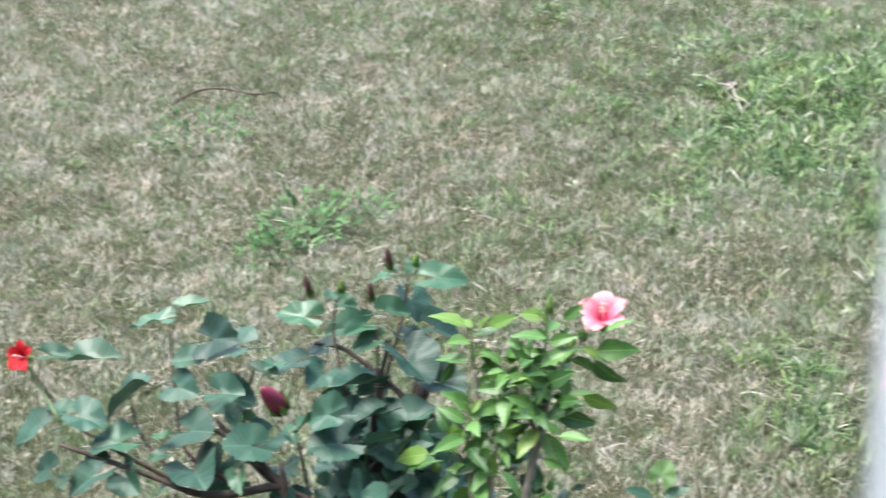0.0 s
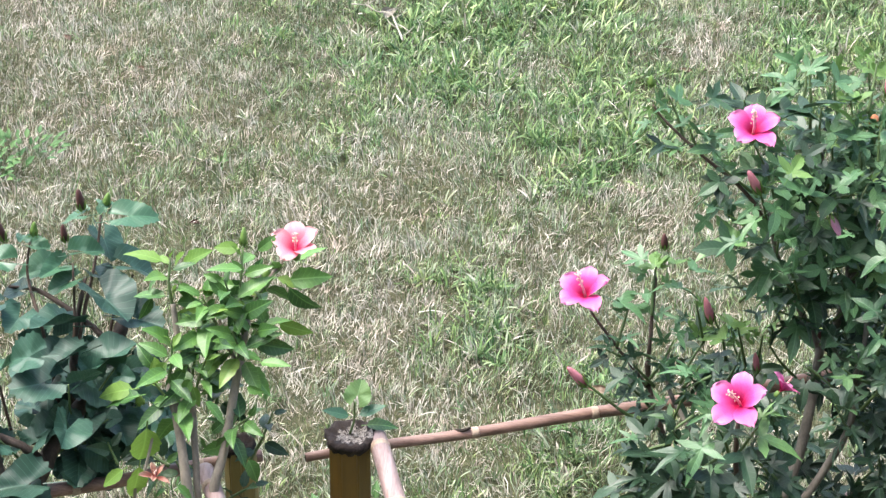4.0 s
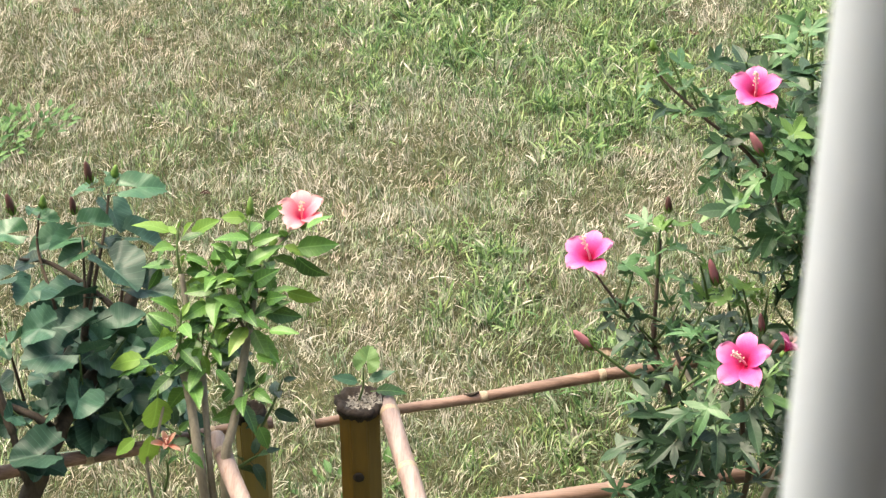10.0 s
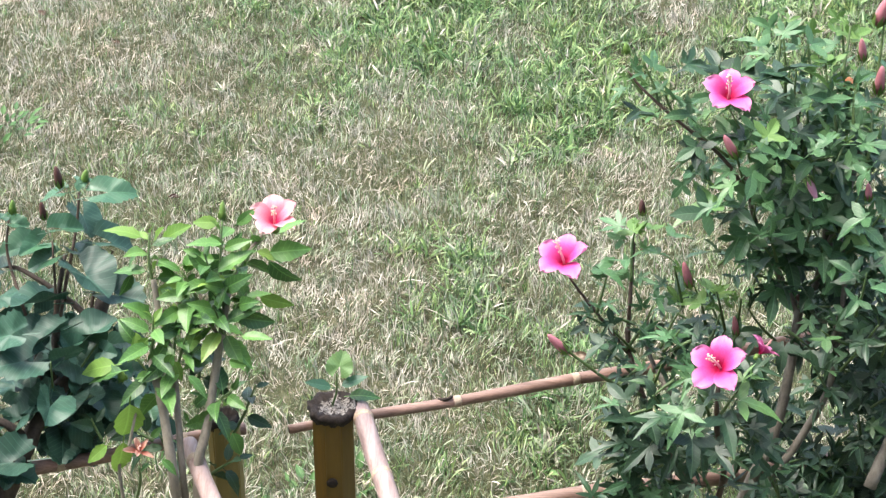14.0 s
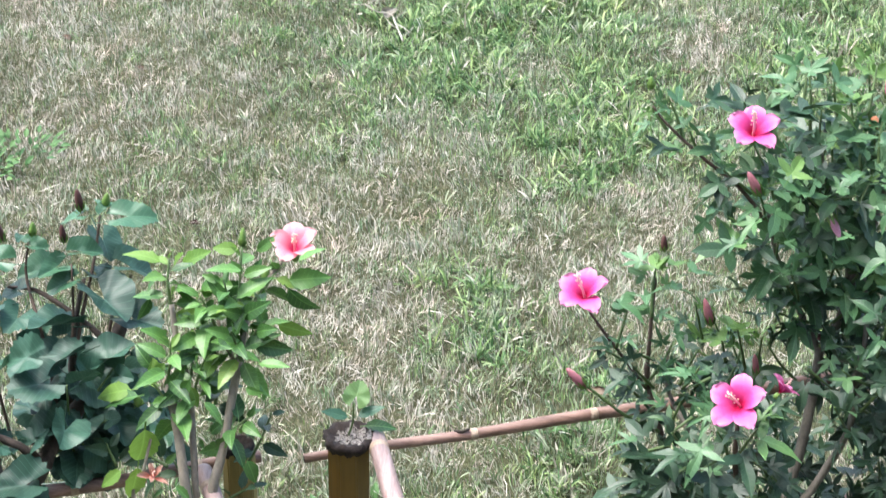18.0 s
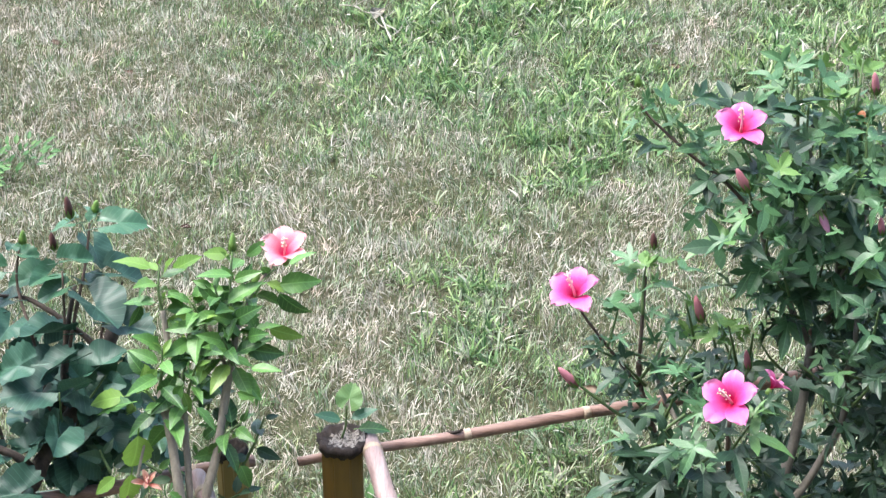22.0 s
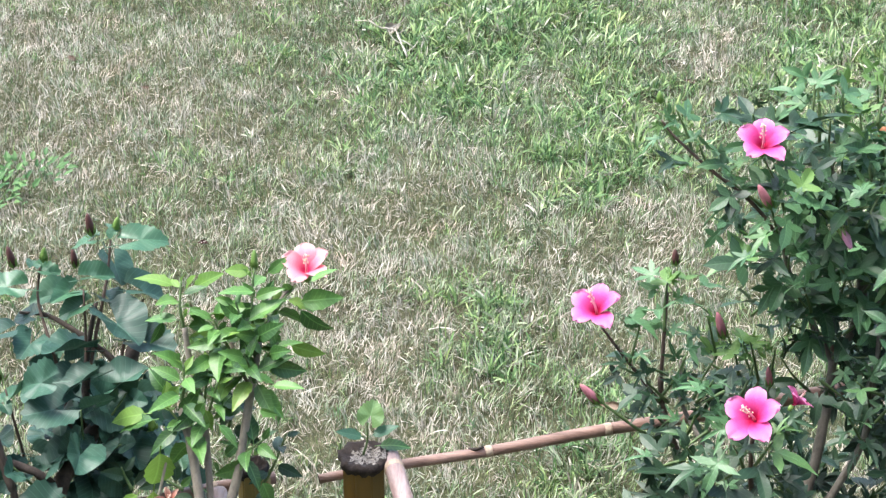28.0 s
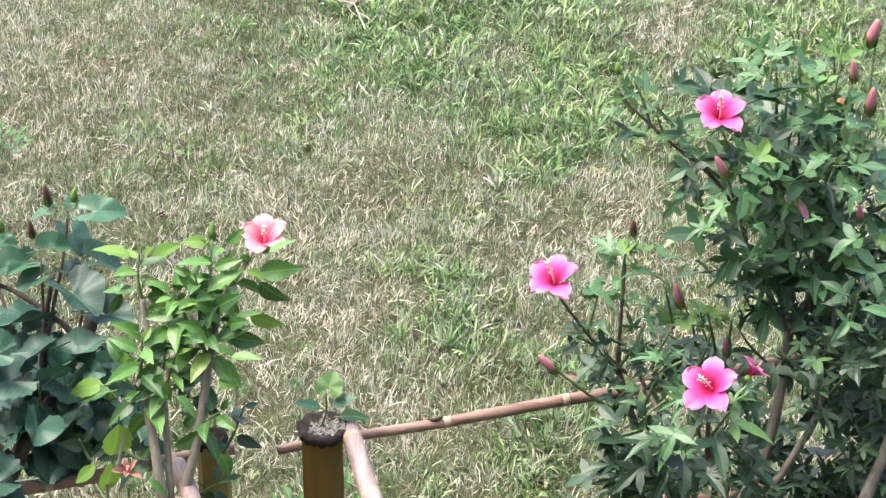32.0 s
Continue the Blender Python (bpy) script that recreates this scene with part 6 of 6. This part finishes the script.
shoot(pink, (0.786, 3.100, 0.808), (0.792, 3.080, 0.900), "lobed", 6, 0.08, young=2)
shoot(pink, (0.677, 3.140, 0.822), (0.677, 3.140, 0.927), "lobed", 7, 0.085, young=1)
shoot(pink, (0.407, 3.130, 0.932), (0.374, 3.150, 1.013), "lobed", 4, 0.06, young=2)
# pale young shoots
for a, c, n, size in (
    ((0.726, 3.100, 0.893), (0.714, 3.150, 0.981), 8, 0.060),
    ((0.753, 3.080, 0.892), (0.760, 3.130, 1.002), 9, 0.062),
    ((0.774, 3.040, 0.868), (0.782, 3.090, 0.938), 8, 0.060),
    ((0.694, 3.180, 0.944), (0.682, 3.230, 1.044), 7, 0.055),
    ((0.738, 3.160, 0.976), (0.754, 3.210, 1.053), 8, 0.055),
    ((0.708, 3.020, 0.844), (0.737, 3.070, 0.886), 7, 0.055),
    ((0.627, 3.200, 0.979), (0.631, 3.250, 1.052), 6, 0.055),
):
    shoot(pink, a, c, "lobed", n, size, young=6)
# middle
shoot(pink, (0.360, 3.000, 0.638), (0.368, 3.050, 0.729), "lobed", 7, 0.057, young=3)
shoot(pink, (0.297, 2.970, 0.589), (0.317, 3.000, 0.662), "lobed", 5, 0.057, young=0)
shoot(pink, (0.319, 2.970, 0.558), (0.274, 2.940, 0.602), "lobed", 3, 0.057, young=0)
shoot(pink, (0.352, 2.960, 0.514), (0.401, 2.980, 0.601), "lobed", 5, 0.066, young=0)
shoot(pink, (0.363, 2.940, 0.477), (0.314, 2.900, 0.555), "lobed", 3, 0.057, young=0)
shoot(pink, (0.418, 2.980, 0.501), (0.469, 3.020, 0.588), "lobed", 7, 0.066, young=3)
shoot(pink, (0.505, 3.000, 0.488), (0.539, 3.050, 0.556), "lobed", 6, 0.062, young=4)
shoot(pink, (0.549, 3.000, 0.475), (0.569, 3.020, 0.525), "lobed", 5, 0.057, young=3)
shoot(pink, (0.392, 2.900, 0.455), (0.415, 2.880, 0.556), "lobed", 3, 0.066, young=0)
shoot(pink, (0.492, 2.800, 0.476), (0.463, 2.770, 0.552), "lobed", 3, 0.075, young=0)
shoot(pink, (0.506, 2.800, 0.476), (0.532, 2.770, 0.558), "lobed", 3, 0.075, young=0)
shoot(pink, (0.431, 2.860, 0.420), (0.388, 2.800, 0.525), "lobed", 4, 0.075, young=0)
shoot(pink, (0.413, 2.860, 0.381), (0.363, 2.820, 0.474), "lobed", 5, 0.066, young=0)
shoot(pink, (0.391, 2.840, 0.357), (0.349, 2.800, 0.406), "lobed", 6, 0.070, young=0)
shoot(pink, (0.461, 2.820, 0.372), (0.418, 2.760, 0.468), "lobed", 6, 0.075, young=0)
shoot(pink, (0.524, 2.820, 0.359), (0.522, 2.780, 0.453), "lobed", 5, 0.070, young=0)
shoot(pink, (0.452, 2.800, 0.323), (0.398, 2.760, 0.380), "lobed", 7, 0.070, young=0)
shoot(pink, (0.501, 2.780, 0.326), (0.452, 2.700, 0.450), "lobed", 7, 0.079, young=0)
# round the trunk
for a, c, n, size in (
    ((0.655, 3.060, 0.619), (0.592, 3.040, 0.704), 8, 0.075), ((0.665, 3.050, 0.601), (0.586, 3.030, 0.638), 7, 0.070),
    ((0.688, 3.080, 0.632), (0.695, 3.060, 0.740), 8, 0.075), ((0.697, 3.050, 0.601), (0.748, 3.030, 0.675), 8, 0.075),
    ((0.674, 3.020, 0.571), (0.732, 3.000, 0.584), 7, 0.070), ((0.649, 3.100, 0.632), (0.642, 3.080, 0.729), 8, 0.075),
    ((0.649, 2.980, 0.547), (0.702, 2.960, 0.511), 6, 0.065), ((0.716, 3.000, 0.534), (0.774, 2.980, 0.548), 8, 0.070),
    ((0.639, 3.020, 0.495), (0.577, 3.000, 0.583), 6, 0.060), ((0.719, 3.060, 0.705), (0.785, 3.040, 0.729), 8, 0.075),
    ((0.755, 3.030, 0.614), (0.796, 3.010, 0.627), 8, 0.070), ((0.740, 2.980, 0.472), (0.792, 2.960, 0.448), 8, 0.070),
):
    shoot(pink, a, c, "lobed", n, size, young=0, droop=0.4)
# yellow-green shoots
for a, c, n, size in (
    ((0.548, 3.050, 0.500), (0.522, 3.030, 0.601), 6, 0.055), ((0.571, 3.060, 0.494), (0.572, 3.040, 0.576), 6, 0.050),
    ((0.508, 3.040, 0.520), (0.478, 3.020, 0.619), 6, 0.055), ((0.592, 3.080, 0.532), (0.598, 3.060, 0.607), 6, 0.055),
    ((0.461, 3.020, 0.570), (0.437, 3.000, 0.668), 5, 0.055),
):
    shoot(pink, a, c, "lobed", n, size, young=6)
# low leafy side twigs
for a, c, n, size in (
    ((0.370, 2.960, 0.510), (0.324, 2.940, 0.572), 4, 0.060), ((0.387, 2.920, 0.512), (0.346, 2.900, 0.488), 5, 0.065),
    ((0.419, 2.940, 0.523), (0.444, 2.920, 0.586), 5, 0.065), ((0.432, 2.860, 0.517), (0.391, 2.840, 0.494), 6, 0.070),
    ((0.466, 2.920, 0.562), (0.424, 2.900, 0.550), 5, 0.065), ((0.527, 2.850, 0.585), (0.568, 2.830, 0.538), 6, 0.065),
    ((0.368, 2.970, 0.565), (0.308, 2.950, 0.602), 4, 0.060), ((0.390, 2.820, 0.483), (0.329, 2.800, 0.473), 7, 0.075),
    ((0.420, 2.800, 0.449), (0.340, 2.780, 0.413), 8, 0.080), ((0.476, 2.780, 0.488), (0.426, 2.760, 0.454), 7, 0.075),
    ((0.529, 2.800, 0.474), (0.579, 2.780, 0.439), 7, 0.075), ((0.412, 2.780, 0.388), (0.351, 2.760, 0.366), 8, 0.075),
):
    shoot(pink, a, c, "lobed", n, size, young=0)
# dense lower side; its shade is put into the darker leaf colour
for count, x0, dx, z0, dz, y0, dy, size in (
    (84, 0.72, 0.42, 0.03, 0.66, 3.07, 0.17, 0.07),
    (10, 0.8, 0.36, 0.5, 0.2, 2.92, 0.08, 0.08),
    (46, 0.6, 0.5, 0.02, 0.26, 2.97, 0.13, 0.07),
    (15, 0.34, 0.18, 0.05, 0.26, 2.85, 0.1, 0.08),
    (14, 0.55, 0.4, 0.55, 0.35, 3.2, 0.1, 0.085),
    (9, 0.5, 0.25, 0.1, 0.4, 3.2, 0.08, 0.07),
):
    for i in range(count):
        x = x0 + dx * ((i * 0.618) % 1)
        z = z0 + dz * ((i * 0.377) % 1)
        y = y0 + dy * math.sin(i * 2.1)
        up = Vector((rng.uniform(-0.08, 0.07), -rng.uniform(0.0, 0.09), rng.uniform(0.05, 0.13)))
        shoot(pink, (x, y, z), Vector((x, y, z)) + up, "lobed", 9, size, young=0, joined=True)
flower(pink, (0.530, 3.120, 0.966), (-0.02, -0.40, 0.9), 0.097, PETAL_PINK, 0.0, 0.5, "open pink flower with a magenta heart", (-0.03, 0.12, 0))
flower(pink, (0.231, 2.980, 0.704), (-0.22, -0.30, 0.92), 0.097, PETAL_PINK, 0.35, 0.55, "open pink flower with a magenta heart", (-0.12, 0.08, 0))
flower(pink, (0.492, 2.770, 0.613), (-0.34, -0.52, 0.78), 0.1, PETAL_PINK, 0.25, 0.48, "open pink flower with a magenta heart", (-0.1, 0.0, 0))
flower(pink, (0.602, 2.930, 0.539), (0.6, 0.2, 0.75), 0.062, PETAL_PINK, 0.2, 0.6, "pink flower turned away")
bud(pink, (0.547, 3.070, 0.853), (0.519, 3.070, 0.903), BUD_PINK, 0.15, "closed pink bud")
bud(pink, (0.378, 3.040, 0.752), (0.375, 3.040, 0.788), BUD_DARK, 0.18, "small brown bud")
bud(pink, (0.474, 3.020, 0.607), (0.456, 3.020, 0.668), BUD_PINK, 0.13, "closed pink bud")
bud(pink, (0.566, 3.020, 0.502), (0.558, 3.020, 0.550), BUD_PINK, 0.13, "closed pinkish bud")
bud(pink, (0.243, 2.900, 0.545), (0.204, 2.900, 0.589), BUD_PINK, 0.14, "closed pink bud")
bud(pink, (0.669, 3.040, 0.835), (0.683, 3.005, 0.808), BUD_WILT, 0.16, "wilted pale pink flower")
bud(pink, (0.781, 3.020, 0.793), (0.775, 3.020, 0.833), BUD_PINK, 0.16, "closed pink bud")
bud(pink, (0.778, 3.180, 0.993), (0.770, 3.180, 1.042), BUD_PINK, 0.15, "closed pink bud")
bud(pink, (0.807, 3.160, 0.934), (0.809, 3.160, 0.997), BUD_PINK, 0.15, "closed pink bud")
bud(pink, (0.803, 3.220, 1.043), (0.818, 3.220, 1.104), BUD_PINK, 0.18, "closed pink bud")
bud(pink, (0.758, 3.180, 0.936), (0.756, 3.180, 0.965), BUD_ORANGE, 0.35, "small orange-yellow withered bud")
bud(pink, (0.345, 3.150, 1.024), (0.343, 3.150, 1.049), CALYX, 0.25, "green closed bud")
leaf(pink, "lobed_young", (0.355, 3.150, 0.991), (0.328, 3.130, 0.975), (0, -1, 0.4), "yellow leaf")
for a, c in (
    ((0.794, 2.950, 0.814), (0.707, 2.935, 0.787)), ((0.589, 2.970, 0.816), (0.608, 2.955, 0.755)), ((0.635, 3.000, 0.942), (0.615, 2.985, 0.900)),
    ((0.705, 2.960, 0.841), (0.663, 2.945, 0.837)), ((0.517, 2.960, 0.826), (0.452, 2.945, 0.811)), ((0.770, 2.960, 0.910), (0.729, 2.945, 0.861)),
):
    leaf(pink, "lobed_crown_lit", a, c, (-0.2, 0.05, 1))
leaf(pink, "lobed", (0.529, 3.020, 0.770), (0.426, 2.980, 0.787), (0, -0.7, 1))
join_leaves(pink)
for plant in (dark, bright):
    if plant.name in JOINED:
        join_leaves(plant)


# ---- veranda ----
POST_X, POST_Y, POST_R = 0.0866, 0.2118, 0.00875
rail = thing("white_post", (POST_X, POST_Y, 1.0), "white painted slim round metal bar of the veranda railing", "railing post")
part("shaft", tube([Vector((POST_X, POST_Y, 1.0 + 0.1 * i)) for i in range(23)], lambda t: POST_R, 32), WHITE_PAINT, rail)
part("foot", lathe([(0.022, 0.0), (0.022, 0.005), (0.013, 0.007), (0.0125, 0.016)], 24), WHITE_PAINT, rail, "", Matrix.Translation((POST_X, POST_Y, 1.0)))


def slab(name, a, b, mat, label, category):
    bm = bmesh.new()
    bmesh.ops.create_cube(bm, size=1.0)
    for v in bm.verts:
        v.co = Vector([(p + q) / 2 + c * (q - p) for p, q, c in zip(a, b, v.co)])
    bmesh.ops.bevel(bm, geom=bm.edges[:], offset=0.01, segments=2, affect="EDGES")
    me = bpy.data.meshes.new(name)
    bm.to_mesh(me)
    bm.free()
    return tagged(mesh_object(name, me, mat), label, category, kind="structure")


slab("floor", (-0.9, -2.0, -0.1), (1.6, 0.62, 1.0), PLASTER, "raised plastered veranda floor", "floor")
# unseen walls and roof, added to keep sky light off camera-facing sides
slab("wall_south", (-9.0, -2.2, -0.1), (9.0, -2.004, 7.5), PLASTER, "unseen plain wall added to block sky light from behind", "wall")
slab("wall_east", (1.604, -2.0, -0.1), (1.8, 0.62, 3.2), PLASTER, "unseen plain side wall added to block light from the right", "wall")
slab("ceiling", (-1.0, -2.0, 3.204), (1.8, 0.3, 3.3), PLASTER, "unseen plain roof slab added to shade the white bar", "ceiling")
